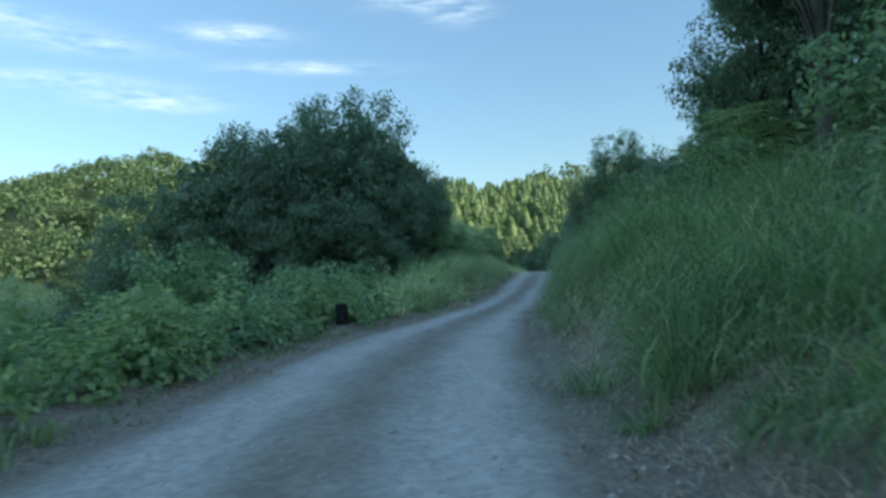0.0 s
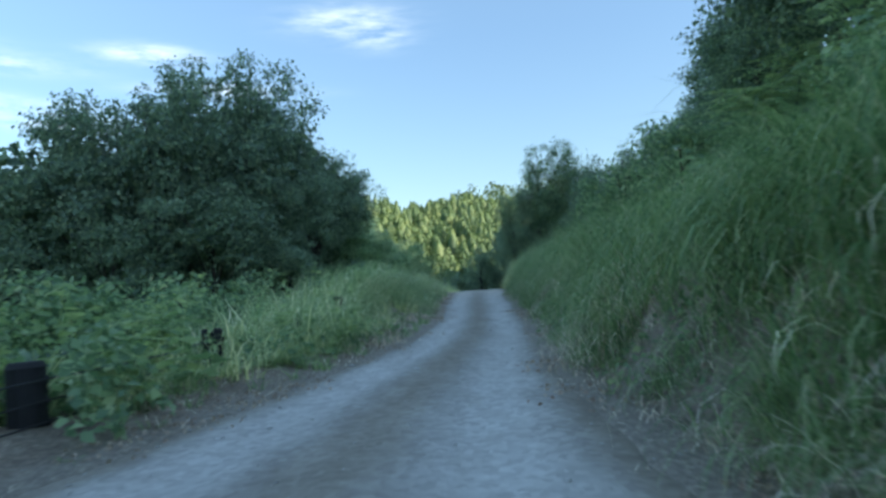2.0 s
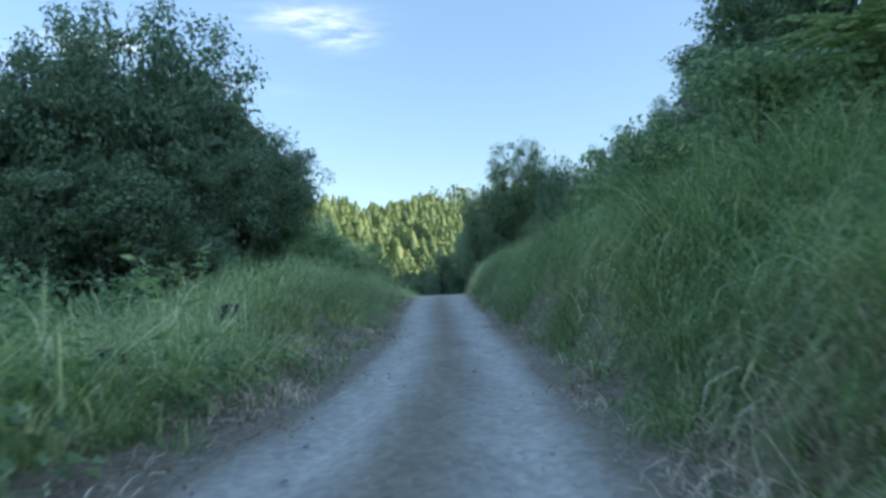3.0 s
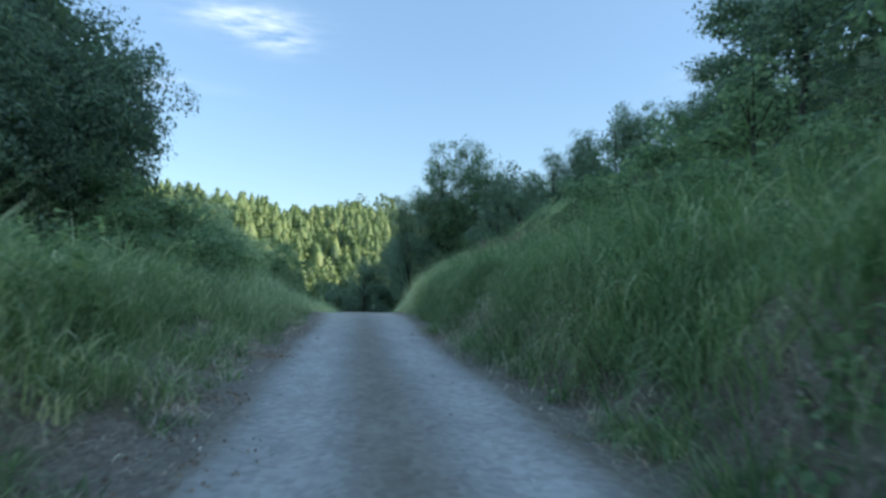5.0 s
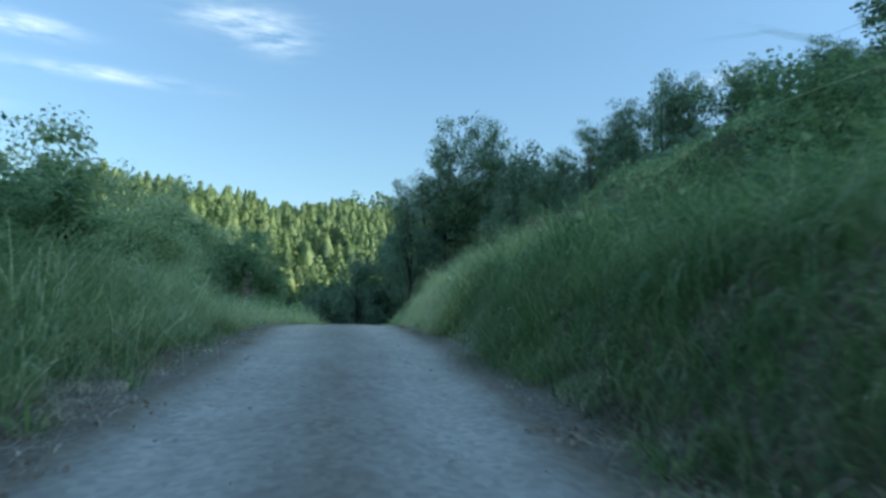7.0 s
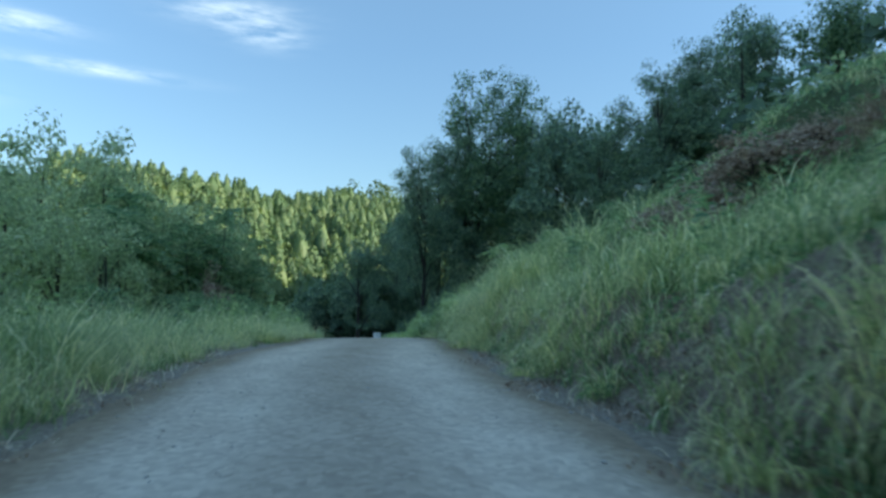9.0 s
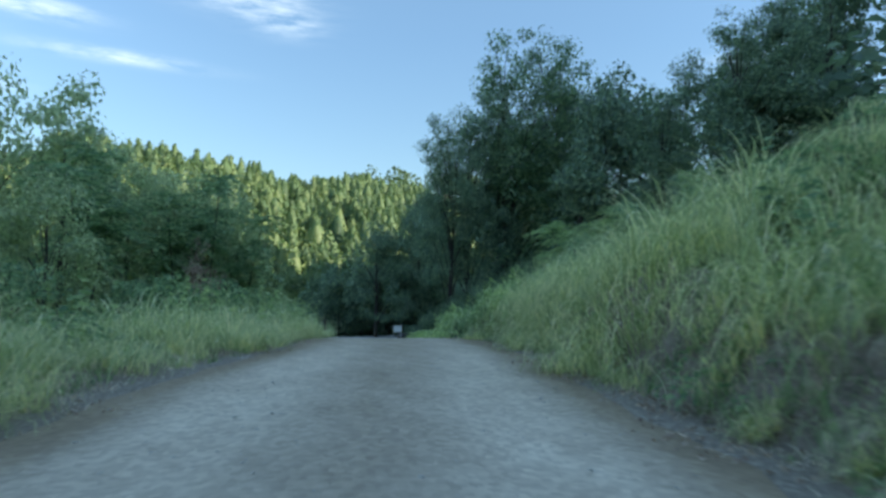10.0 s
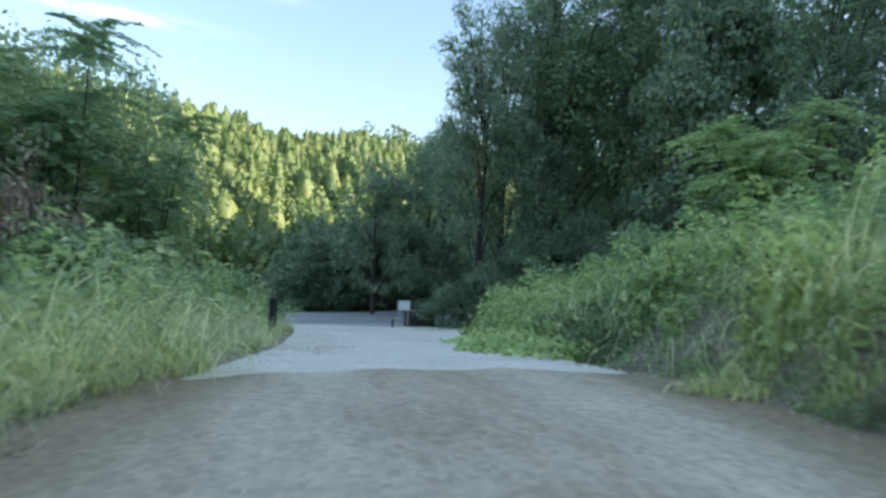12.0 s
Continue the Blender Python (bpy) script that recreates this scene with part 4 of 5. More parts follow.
# ---- far woods: one mass each ----
def far_wood(name, count, place, shape, mat, label, seed, n=70, card=1.5):
    """A wood too far off to tell trees by hand: cones with a closed core, or domes."""
    r = np.random.default_rng(seed)
    pieces = []
    for x, y in place(r, count):
        h, w = shape(r)
        z = float(land(x, y))
        if name == "cedar_wood":
            n = 80 if y < 200 else 54
        a = r.uniform(0, 2 * np.pi, n)
        if name == "cedar_wood" and r.uniform() < (0.72 if x > 18 else 0.5):
            sides, kk = 5, np.array([0.1, 0.35, 0.68, 0.96])[:, None]
            ang = np.linspace(0, 2 * np.pi, sides, endpoint=False) + a[0]
            full = r.uniform(1.7, 3.2)
            rr = 0.76 * w * np.minimum(1, (1 - kk) * full) ** 0.75 * r.uniform(0.7, 1.2, (4, sides))
            zz = z + h * (0.04 + 0.96 * kk) + r.normal(size=rr.shape) * h * 0.015
            cv = np.stack([x + rr * np.cos(ang), y + rr * np.sin(ang), zz], -1).reshape(-1, 3)
            ft = []
            for q in range(3):
                for s in range(sides):
                    s2 = (s + 1) % sides
                    A, B, C, D = q * sides + s, q * sides + s2, (q + 1) * sides + s2, (q + 1) * sides + s
                    ft += [(A, B, C), (A, C, D)]
            pieces.append((cv, np.array(ft)))
            k = r.uniform(0.02, 1, n) ** 0.85
            rad = w * np.minimum(1, (1 - k) * full) ** 0.75 * r.uniform(0.7, 1.1, n) * (1 + 0.2 * np.sin(3 * a + 14 * k))
            c = np.stack([x + rad * np.cos(a), y + rad * np.sin(a), z + h * (0.04 + 0.96 * k)], 1)
            o = np.stack([np.cos(a), np.sin(a), -0.2 + 0 * a], 1) * 0.9
            pieces.append(leaves(c, card, 0.5, 0.62, int(r.integers(1 << 30)), out=o, face=o + np.array([0, 0, 0.55])))
        elif name == "cedar_wood":
            lobes = r.normal(size=(5, 3)) * np.array([0.5, 0.5, 0.2]) * w
            d = r.normal(size=(n, 3))
            d /= np.linalg.norm(d, axis=1, keepdims=True)
            c = np.array([x, y, z + h * 0.5]) + lobes[r.integers(5, size=n)] + d * np.array([w * 0.75, w * 0.75, h * 0.27]) * r.uniform(0.8, 1.05, (n, 1))
            pieces.append(leaves(c, card, 0.1, 0.75, int(r.integers(1 << 30)), face=d + np.array([0, 0, 0.25])))
        else:
            d = r.normal(size=(n, 3))
            d /= np.linalg.norm(d, axis=1, keepdims=True)
            d[:, 2] = np.abs(d[:, 2])
            c = np.array([x, y, z + h * 0.35]) + d * np.array([w, w, h * 0.65]) * r.uniform(0.8, 1.05, (n, 1))
            pieces.append(leaves(c, card, 0.1, 0.75, int(r.integers(1 << 30)), face=d + np.array([0, 0, 0.25])))
    v, f = joined(pieces)
    tagged(mesh_object(name, v, f, mat), label, "woods", kind="stuff")


def cedar_places(r, count):
    out = []
    while len(out) < count:
        x = r.uniform(-36, 66)
        fy, ry = np.interp(x, RIDGE_X, FOOT_Y), np.interp(x, RIDGE_X, RIDGE_Y)
        y = r.uniform(fy + 8, min(ry + 6, 315))
        if y > 150:
            out.append((x, y))
    return out


def hill_places(r, count):
    out = []
    while len(out) < count:
        x = r.uniform(-270, -60)
        fy, ry = np.interp(x, RIDGE_X, FOOT_Y), np.interp(x, RIDGE_X, RIDGE_Y)
        out.append((x, r.uniform(fy + 45, ry + 15)))
    return out


def back_places(r, count):
    return [(r.uniform(30, 420), r.uniform(318, 500)) for _ in range(count)]


far_wood("cedar_wood", 1750, cedar_places, lambda r: (r.uniform(5.5, 10.5), r.uniform(1.6, 2.6)), LEAF_CEDAR, "sunlit yellow-green conifer wood on the hillside across the valley", 3, 84, 0.85)
far_wood("hill_wood", 620, hill_places, lambda r: (r.uniform(6, 10), r.uniform(3.5, 5.5)), LEAF_HILL, "sunlit mixed wood on the rounded hill across the valley", 4, 90, 1.15)
far_wood("ridge_wood", 350, back_places, lambda r: (r.uniform(8, 12), r.uniform(4.0, 6.5)), LEAF_HILL, "sunlit wood on the farthest ridge", 6, 60, 1.6)


def hill_cover(r, n):
    """Scrub that covers the upper slope above the bank."""
    out = []
    while len(out) < n:
        y, d = r.uniform(-60, 125), r.uniform(24, 110)
        if 44 < y < 94:
            continue
        out.append((float(right_edge(y)) + d, y))
    return out


# adds to the hill's height where it blocks the sun
far_wood("slope_wood", 300, hill_cover, lambda r: (r.uniform(5, 9), r.uniform(3.0, 4.5)), LEAF_TREE, "dark wood on the upper slope above the bank", 9, 64, 1.05)


# ---- grass ----
def blades(roots, dirs, length, width, arch, seed, segments=4):
    """Tapered blades that rise, bend over and droop at the tip."""
    r = np.random.default_rng(seed)
    n = len(roots)
    L = np.broadcast_to(length, (n,)) * r.uniform(0.6, 1.2, n)
    W = np.broadcast_to(width, (n,)) * r.uniform(0.7, 1.3, n)
    bend = arch * 2.3 * r.uniform(0.35, 1.2, n)
    start = r.uniform(0.03, 0.55, n)
    side = np.stack([-dirs[:, 1], dirs[:, 0], 0 * L], 1)
    flat = np.stack([dirs[:, 0], dirs[:, 1], 0 * L], 1)
    rows, c = [], roots.copy()
    for k in range(segments + 1):
        q = k / segments
        w = (0.75 + 0.9 * q) * (1 - q) ** 0.7
        if k < segments:
            rows += [c - side * (W * w * 0.5)[:, None], c + side * (W * w * 0.5)[:, None]]
        else:
            rows.append(c)
        a = start + bend * ((q + 0.5 / segments) ** 1.4)
        c = c + (flat * np.sin(a)[:, None] + np.array([0, 0, 1.0]) * np.cos(a)[:, None]) * (L / segments)[:, None]
    m = 2 * segments + 1
    v = np.stack(rows, 1).reshape(-1, 3)
    i = np.arange(n, dtype=np.int32)[:, None] * m
    tri = []
    for k in range(segments - 1):
        o = 2 * k
        tri += [[o, o + 1, o + 3], [o, o + 3, o + 2]]
    tri.append([m - 3, m - 2, m - 1])
    f = np.concatenate([i + t for t in tri], 1).reshape(-1, 3)
    return v, f


def tufts(name, spots, per, length, width, arch, mat, label, seed, base=0.12, lean=None, segments=4):
    """Grass in tufts: spots are x, y and a size factor."""
    r = np.random.default_rng(seed)
    spots = np.asarray(spots, float)
    k = np.repeat(np.arange(len(spots)), per)
    n = len(k)
    a = r.uniform(0, 2 * np.pi, n)
    rad = base * np.sqrt(r.uniform(0, 1, n)) * spots[k, 2]
    x, y = spots[k, 0] + rad * np.cos(a), spots[k, 1] + rad * np.sin(a)
    z = land(x, y) - 0.04
    d = np.stack([np.cos(a), np.sin(a)], 1) + r.normal(size=(n, 2)) * 0.8
    if lean is not None:
        d = d + np.asarray(lean)
    d = d / np.linalg.norm(d, axis=1, keepdims=True)
    v, f = blades(np.stack([x, y, z], 1), d, length * spots[k, 2], width * (0.6 + 0.4 * spots[k, 2]), arch, seed + 1, segments)
    ob = mesh_object(name, v, f, mat)
    tagged(ob, label, "grass", kind="stuff")


POSTS = [(-2.47, 16.72), (-1.99, 21.18), (-1.16, 24.45), (-0.45, 27.81)]


def clear_of_posts(x, y):
    """True where plants leave the fence posts free on the side of the track."""
    clear = np.ones(len(x), bool)
    for px, py in POSTS:
        ahead = np.maximum(py - y, 0)
        clear &= (ahead > 1.5) | (y > py + 0.25) | (x < px - 0.5) | (x > px + 0.4 + 0.2 * ahead)
    return clear


def bank_spots(n, y0, y1, d0, d1, side, seed, size=(0.7, 1.2), bias=1.0, keep=None):
    r = np.random.default_rng(seed)
    y = r.uniform(y0, y1, n)
    d = d0 + (d1 - d0) * r.uniform(0, 1, n) ** bias
    x = right_edge(y) + d if side > 0 else left_edge(y) - d
    s = r.uniform(*size, n)
    lump = 0.5 + 0.5 * wave(x * 1.1 + 3, y * 0.7)
    s = np.minimum(s * (0.65 + 0.55 * lump), 1.3) * (0.6 + 0.4 * step(0.4, 2.4, d)) * (0.5 + 0.5 * step(3, 27, y) if side > 0 else 1.0)
    sel = np.ones(n, bool) if keep is None else keep(x, y, d, r)
    sel &= clear_of_posts(x, y)
    sel &= (np.hypot(x - 17.2, y - 71.2) > 1.7) & (np.hypot(x - 19.0, y - 71.2) > 1.7)
    return np.stack([x, y, s], 1)[sel]


def bank_kept(x, y, d, r):
    """Thins the grass into drifts with gaps."""
    return r.uniform(0, 1, len(x)) < 0.62 + 0.38 * (0.5 + 0.5 * wave(x * 1.7, y * 0.9 + 4))


CLUMPS = [(3.1, 18.3), (3.35, 19.2), (3.6, 19.7), (7.7, 43.5), (7.6, 42.7), (2.6, 12.9), (3.4, 13.8), (5.0, 23.5), (4.9, 25.6), (5.6, 24.6), (7.1, 39.6), (7.2, 37.7), (7.8, 36.4), (9.0, 46.4), (9.4, 44.6), (9.2, 47.8), (6.1, 30.5), (10.8, 54), (12.4, 62.5)]
r = np.random.default_rng(35)
clump_spots = np.array([(x + r.normal() * 0.25, y + r.normal() * 0.4, r.uniform(0.7, 1.1)) for x, y in CLUMPS for _ in range(10)])
tufts("tall_grass", np.concatenate([bank_spots(900, -2, 112, 0.9, 5.5, 1, 21, (0.5, 1.2), 1.1, bank_kept), bank_spots(190, 80, 92, 0.45, 3.4, 1, 222, (0.6, 1.0))]), 26, 1.05, 0.022, 1.3, GRASS, "tall green grass on the bank by the track", 22, 0.3, (-0.45, -0.1), 3)
tufts("slope_grass", bank_spots(3600, 0, 116, 3.6, 24, 1, 23, (0.35, 1.05), 1.4, bank_kept), 10, 0.7, 0.03, 0.95, GRASS, "rough green grass covering the slope above the track", 24, 0.4, (-0.2, 0), 3)
def tussock_rows(y0, y1, rows, side, seed):
    """Tussock places in loose rows along the track: distance from its edge, spacing, least and most size."""
    r = np.random.default_rng(seed)
    out = []
    for d, gap, lo, hi in rows:
        for y in np.arange(y0, y1, gap):
            yy, dd = y + r.normal() * 0.35 * gap, d + r.normal() * 0.22 + 0.25 * math.sin(y * 0.9)
            x = float(right_edge(yy) + dd if side > 0 else left_edge(yy) - dd)
            k = min(max(((x - 14.4) * 4.0 + (yy - 68.0) * 3.4) / 27.6, 0), 1)
            if math.hypot(x - 14.4 - 4.0 * k, yy - 68.0 - 3.4 * k) > 1.3 and r.uniform() < 0.9:
                low_ = 1 - 0.3 * float(step(60, 63.5, yy) * (1 - step(70.5, 74, yy))) * (side > 0)
                out.append((x, yy, low_ * r.uniform(lo, hi) * (0.88 + 0.26 * math.sin(yy * 1.15 + 0.5 * math.sin(yy * 0.41)) * math.sin(yy * 0.29 + 1.0))))
    return np.array(out)


tufts("tussock_grass", np.concatenate([tussock_rows(0.5, 17, [(0.9, 0.6, 0.33, 0.55), (1.25, 0.5, 0.65, 0.95), (1.9, 0.6, 0.8, 1.1)], 1, 252), tussock_rows(13.5, 24, [(0.8, 0.6, 0.33, 0.55), (1.1, 0.5, 0.5, 0.8)], 1, 254), tussock_rows(34, 60, [(0.72, 0.6, 0.4, 0.65), (1.05, 0.5, 0.55, 0.85)], 1, 253), tussock_rows(14, 59, [(1.0, 0.7, 0.42, 0.75), (1.4, 0.75, 0.65, 1.0)], 1, 251), tussock_rows(1, 59, [(1.65, 0.62, 0.65, 1.0), (2.2, 0.8, 0.85, 1.2), (3.3, 1.0, 0.8, 1.2), (4.8, 1.4, 0.7, 1.1)], 1, 51)]), 100, 1.6, 0.014, 1.45, GRASS, "large arching tussocks of long green grass on the bank", 55, 0.42, (-0.8, -0.2), 5)
tufts("pale_tussock_grass", tussock_rows(59, 88, [(0.62, 0.8, 0.38, 0.6), (0.95, 0.7, 0.5, 0.8), (1.25, 0.6, 0.8, 1.15), (2.1, 0.8, 0.9, 1.25), (3.3, 1.0, 0.8, 1.2), (4.8, 1.4, 0.7, 1.1)], 1, 52), 90, 1.6, 0.018, 1.5, GRASS_WARM, "large fountain-shaped tussocks of pale green grass on the bank", 59, 0.42, (-0.85, -0.25), 5)
tufts("warm_tussock_grass", tussock_rows(77, 86.5, [(0.75, 0.8, 0.6, 0.95), (1.4, 0.8, 0.85, 1.15), (2.3, 0.9, 0.9, 1.2), (3.4, 1.2, 0.8, 1.1)], 1, 353), 62, 1.55, 0.021, 1.55, GRASS_WARM, "fountain-shaped tussocks of broad yellow-green grass on the bank", 354, 0.4, (-0.8, -0.3), 5)
tufts("near_verge_grass", np.concatenate([tussock_rows(33, 52, [(0.95, 0.7, 0.4, 0.7), (1.6, 0.75, 0.6, 0.9), (2.5, 0.9, 0.7, 1.0)], -1, 355), tussock_rows(28.6, 42, [(2.1, 0.75, 0.8, 1.1), (3.0, 0.8, 1.0, 1.3)], -1, 358)]), 60, 1.4, 0.016, 1.3, GRASS, "mounded green grass along the verge", 356, 0.42, (0.5, -0.1), 4)
tufts("withered_bracken", np.array([(16.7 + 0.066 * k + 0.5 * math.sin(k * 2.3), 71.0 + 0.8 * math.sin(k * 1.7) - 0.012 * k, 0.7 + 0.3 * math.sin(k * 0.9) ** 2) for k in range(64)]), 40, 0.85, 0.03, 1.2, DEAD_LEAF, "rust-brown withered bracken across the slope", 357, 0.4, (-0.4, -0.2), 3)
tufts("verge_tussock_grass", tussock_rows(50, 70, [(1.3, 0.8, 0.7, 1.0), (2.2, 0.8, 0.9, 1.3), (3.2, 1.0, 1.0, 1.35)], -1, 53), 80, 1.6, 0.016, 1.2, GRASS_PALE, "tall mounded tussocks of green grass along the verge", 60, 0.42, (0.5, -0.1), 4)
tufts("dead_thatch", np.concatenate([bank_spots(330, 4, 90, 0.45, 1.1, 1, 71, (0.7, 1.2)), bank_spots(220, 22, 62, 0.3, 1.0, -1, 72, (0.5, 0.9))]), 26, 0.55, 0.012, 1.7, THATCH, "brown matted dead grass on the cut face of the bank", 73, 0.3, (-0.5, -0.1), 3)
tufts("corner_tussock_grass", tussock_rows(79, 90, [(0.7, 0.75, 0.6, 0.9), (1.4, 0.8, 0.85, 1.2), (2.3, 1.2, 0.9, 1.25)], -1, 54), 84, 1.5, 0.018, 1.35, GRASS_WARM, "yellow-green tussocks of long grass along the verge", 68, 0.4, (0.4, -0.15), 5)
tufts("arching_blades", np.concatenate([tussock_rows(9, 58, [(1.3, 1.4, 0.6, 1.0), (2.0, 1.8, 0.8, 1.2), (3.2, 2.2, 0.9, 1.2)], 1, 151), tussock_rows(58, 94, [(0.9, 0.7, 0.8, 1.2), (1.8, 0.8, 0.9, 1.25), (3.0, 1.2, 0.9, 1.25)], 1, 152), tussock_rows(58, 95, [(0.9, 1.1, 0.6, 1.0), (1.9, 1.4, 0.8, 1.1)], -1, 153)]), 8, 1.3, 0.014, 1.5, GRASS_TIP, "single pale grass blades arching over the tussocks", 154, 0.35, (-0.5, -0.2), 6)
tufts("fine_slope_grass", bank_spots(700, 50, 104, 3, 13, 1, 25, (0.5, 1.1), 1.2), 26, 0.8, 0.016, 1.0, GRASS_WARM, "fine pale green grass on the slope by the crest", 26, 0.35, (-0.35, -0.1), 3)
tufts("verge_grass", np.concatenate([bank_spots(240, 21, 36, 1.35, 4.0, -1, 627, (0.45, 1.35), 1.0, bank_kept), bank_spots(400, 36, 60, 0.6, 3.6, -1, 27, (0.45, 1.35), 1.0, bank_kept), bank_spots(260, 25, 47, 1.7, 4.4, -1, 227, (0.9, 1.35)), bank_spots(200, 13, 26, 1.0, 3.0, -1, 127, (0.35, 0.7)), bank_spots(150, 60, 112, 0.7, 3.4, -1, 128, (0.6, 1.1))]), 34, 1.3, 0.018, 1.2, GRASS_PALE, "green roadside grass along the verge", 28, 0.3, (0.35, 0), 3)
tufts("pale_verge_grass", bank_spots(640, 58, 108, 0.3, 4.0, -1, 29, (0.6, 1.3)), 44, 1.3, 0.015, 1.25, GRASS_WARM, "pale yellowish roadside grass along the verge", 30, 0.3, (0.35, 0), 3)
tufts("straw_stubble", np.concatenate([bank_spots(620, 3, 90, 0.05, 1.5, 1, 56, (0.7, 1.3)), bank_spots(320, 1, 20, 0.1, 1.5, 1, 156, (1.3, 1.9)), bank_spots(520, 12, 92, 0.05, 1.3, -1, 57, (0.7, 1.3))]), 11, 0.34, 0.013, 1.5, STRAW, "short pale straw lying over the bare verge", 58, 0.4, None, 3)
tufts("fence_grass", bank_spots(190, 11, 36, 0.9, 3.3, -1, 61, (0.5, 1.1)), 24, 1.1, 0.026, 0.95, GRASS_WARM, "pale green grass round the fence posts", 62, 0.28, (0.3, -0.1), 3)
tufts("corner_grass", np.array([(18.3 + 0.21 * k, 114.9 + 0.5 * (k * 7 % 4) / 4 - 0.04 * k, 0.7 + 0.1 * (k % 4)) for k in range(18)]), 16, 0.5, 0.02, 0.8, GRASS_PALE, "short grass on the corner below the sign", 63, 0.3, None, 3)
tufts("field_grass", bank_spots(800, -4, 112, 3, 22, -1, 31, (0.8, 1.3)), 14, 1.0, 0.04, 0.5, GRASS, "rough green grass on the slope beyond the fence", 32, 0.5, None, 3)
tufts("dry_grass", np.concatenate([bank_spots(170, 2, 86, 0.3, 1.2, 1, 33, (0.5, 0.9)), clump_spots, bank_spots(110, 2, 15, 0.35, 1.3, 1, 233, (1.0, 1.5)), bank_spots(50, 20, 60, 0.35, 1.2, 1, 234, (0.8, 1.2)), bank_spots(260, 22, 100, 0.2, 1.1, -1, 34, (0.35, 0.8)), bank_spots(160, 22, 44, 0.3, 1.6, -1, 134, (0.5, 0.9))]), 23, 0.75, 0.0125, 1.6, STRAW, "dry straw-coloured grass curling along the edge of the track", 36, 0.3, (-0.45, 0), 4)
tufts("edge_grass", np.concatenate([bank_spots(700, 2, 112, 0.25, 2.6, 1, 37, (0.6, 1.2)), bank_spots(300, 1, 18, 0.9, 2.8, 1, 137, (1.2, 1.8)), bank_spots(420, 14, 92, 0.35, 1.3, 1, 139, (1.1, 1.7)), bank_spots(760, 0, 112, 0.2, 1.3, -1, 38, (0.6, 1.2))]), 15, 0.55, 0.018, 0.8, GRASS, "short green grass at the edge of the track", 39, 0.15, None, 3)


def leaf_cover(name, n, y0, y1, d0, d1, side, seed, size, height, mat, label, bias=1.0, spread_=(0.4, 1.0), per=60):
    """Low broad-leaved plants in rounded heaps."""
    r = np.random.default_rng(seed)
    m = n // per
    y = r.uniform(y0, y1, m)
    d = d0 + (d1 - d0) * r.uniform(0, 1, m) ** bias
    x = right_edge(y) + d if side > 0 else left_edge(y) - d
    k = np.repeat(np.arange(m), per)
    wide, tall_ = r.uniform(*spread_, m)[k], (height * (0.25 + r.uniform(0, 1, m) ** 2))[k]
    rho, a = np.sqrt(r.uniform(0, 1, len(k))), r.uniform(0, 2 * np.pi, len(k))
    uneven = 1 + 0.25 * np.sin(3 * a + m * 0.7 + k) + 0.15 * np.sin(5 * a + 2.1 * k)
    px, py = x[k] + wide * uneven * rho * np.cos(a), y[k] + wide * uneven * rho * np.sin(a)
    pz = land(px, py) + 0.02 + tall_ * (1 - rho ** 2.4) * (1 - 0.65 * r.uniform(0, 1, len(k)) ** 2) + 0.1 * height * r.uniform(0, 1, len(k))
    face = np.stack([rho * np.cos(a), rho * np.sin(a), 0.75 + 0 * a], 1)
    clear = clear_of_posts(px, py)
    v, f = leaves(np.stack([px, py, pz], 1)[clear], size, 0.15, 0.8, seed, face=face[clear])
    tagged(mesh_object(name, v, f, mat), label, "undergrowth", kind="stuff")


leaf_cover("vine_heaps", 13500, 0, 14, 0.7, 4.6, -1, 40, 0.115, 1.05, LEAF_LIGHT, "heaped broad-leaved vines beside the track", 1.0, (0.35, 0.9), 320)
leaf_cover("fence_vines", 4800, 8.5, 17.5, 0.75, 2.0, -1, 340, 0.11, 0.75, LEAF_SHRUB, "leafy vines climbing over the guard cables", 1.0, (0.3, 0.6), 160)
leaf_cover("vine_cover", 44000, -2, 50, 3.4, 19, -1, 41, 0.16, 1.5, LEAF_TREE, "broad-leaved vines and weeds over the slope beyond the fence", 1.1, (0.7, 1.7), 260)
leaf_cover("fence_weeds", 5200, 9, 25, 1.0, 4.5, -1, 47, 0.11, 0.8, LEAF_SHRUB, "leafy roadside weeds round the fence posts", 1.0, (0.3, 0.7), 120)
leaf_cover("bank_weeds", 20000, 0, 116, 4.0, 13, 1, 42, 0.10, 0.8, LEAF_SHRUB, "broad-leaved weeds among the grass on the bank", 1.4)
leaf_cover("apron_litter", 4200, 87.5, 99, -1.1, 0.3, -1, 50, 0.022, 0.02, DEAD_LEAF, "tan straw and dead leaves gathered along the edge of the apron", 0.6, (0.3, 0.6))
leaf_cover("edge_weeds", 9800, 12, 96, 0.5, 2.0, 1, 49, 0.075, 0.3, LEAF_SHRUB, "small leafy weeds at the foot of the bank", 1.0, (0.25, 0.6))
leaf_cover("slope_scrub", 15000, 38, 98, 8, 26, 1, 48, 0.2, 0.8, LEAF_SHRUB, "low leafy scrub on the upper slope", 1.0, (0.6, 1.5))
leaf_cover("junction_weeds", 19000, 86.6, 114, 1.05, 5.0, 1, 43, 0.13, 1.0, LEAF_FRESH, "low bright leafy weeds beside the track by the junction", 1.1, (0.35, 0.95), 170)
leaf_cover("apron_vines", 1700, 90.5, 95.5, -0.55, 0.6, 1, 143, 0.12, 0.28, LEAF_FRESH, "bright creeping vines spreading over the edge of the apron", 0.8, (0.35, 0.8), 90)
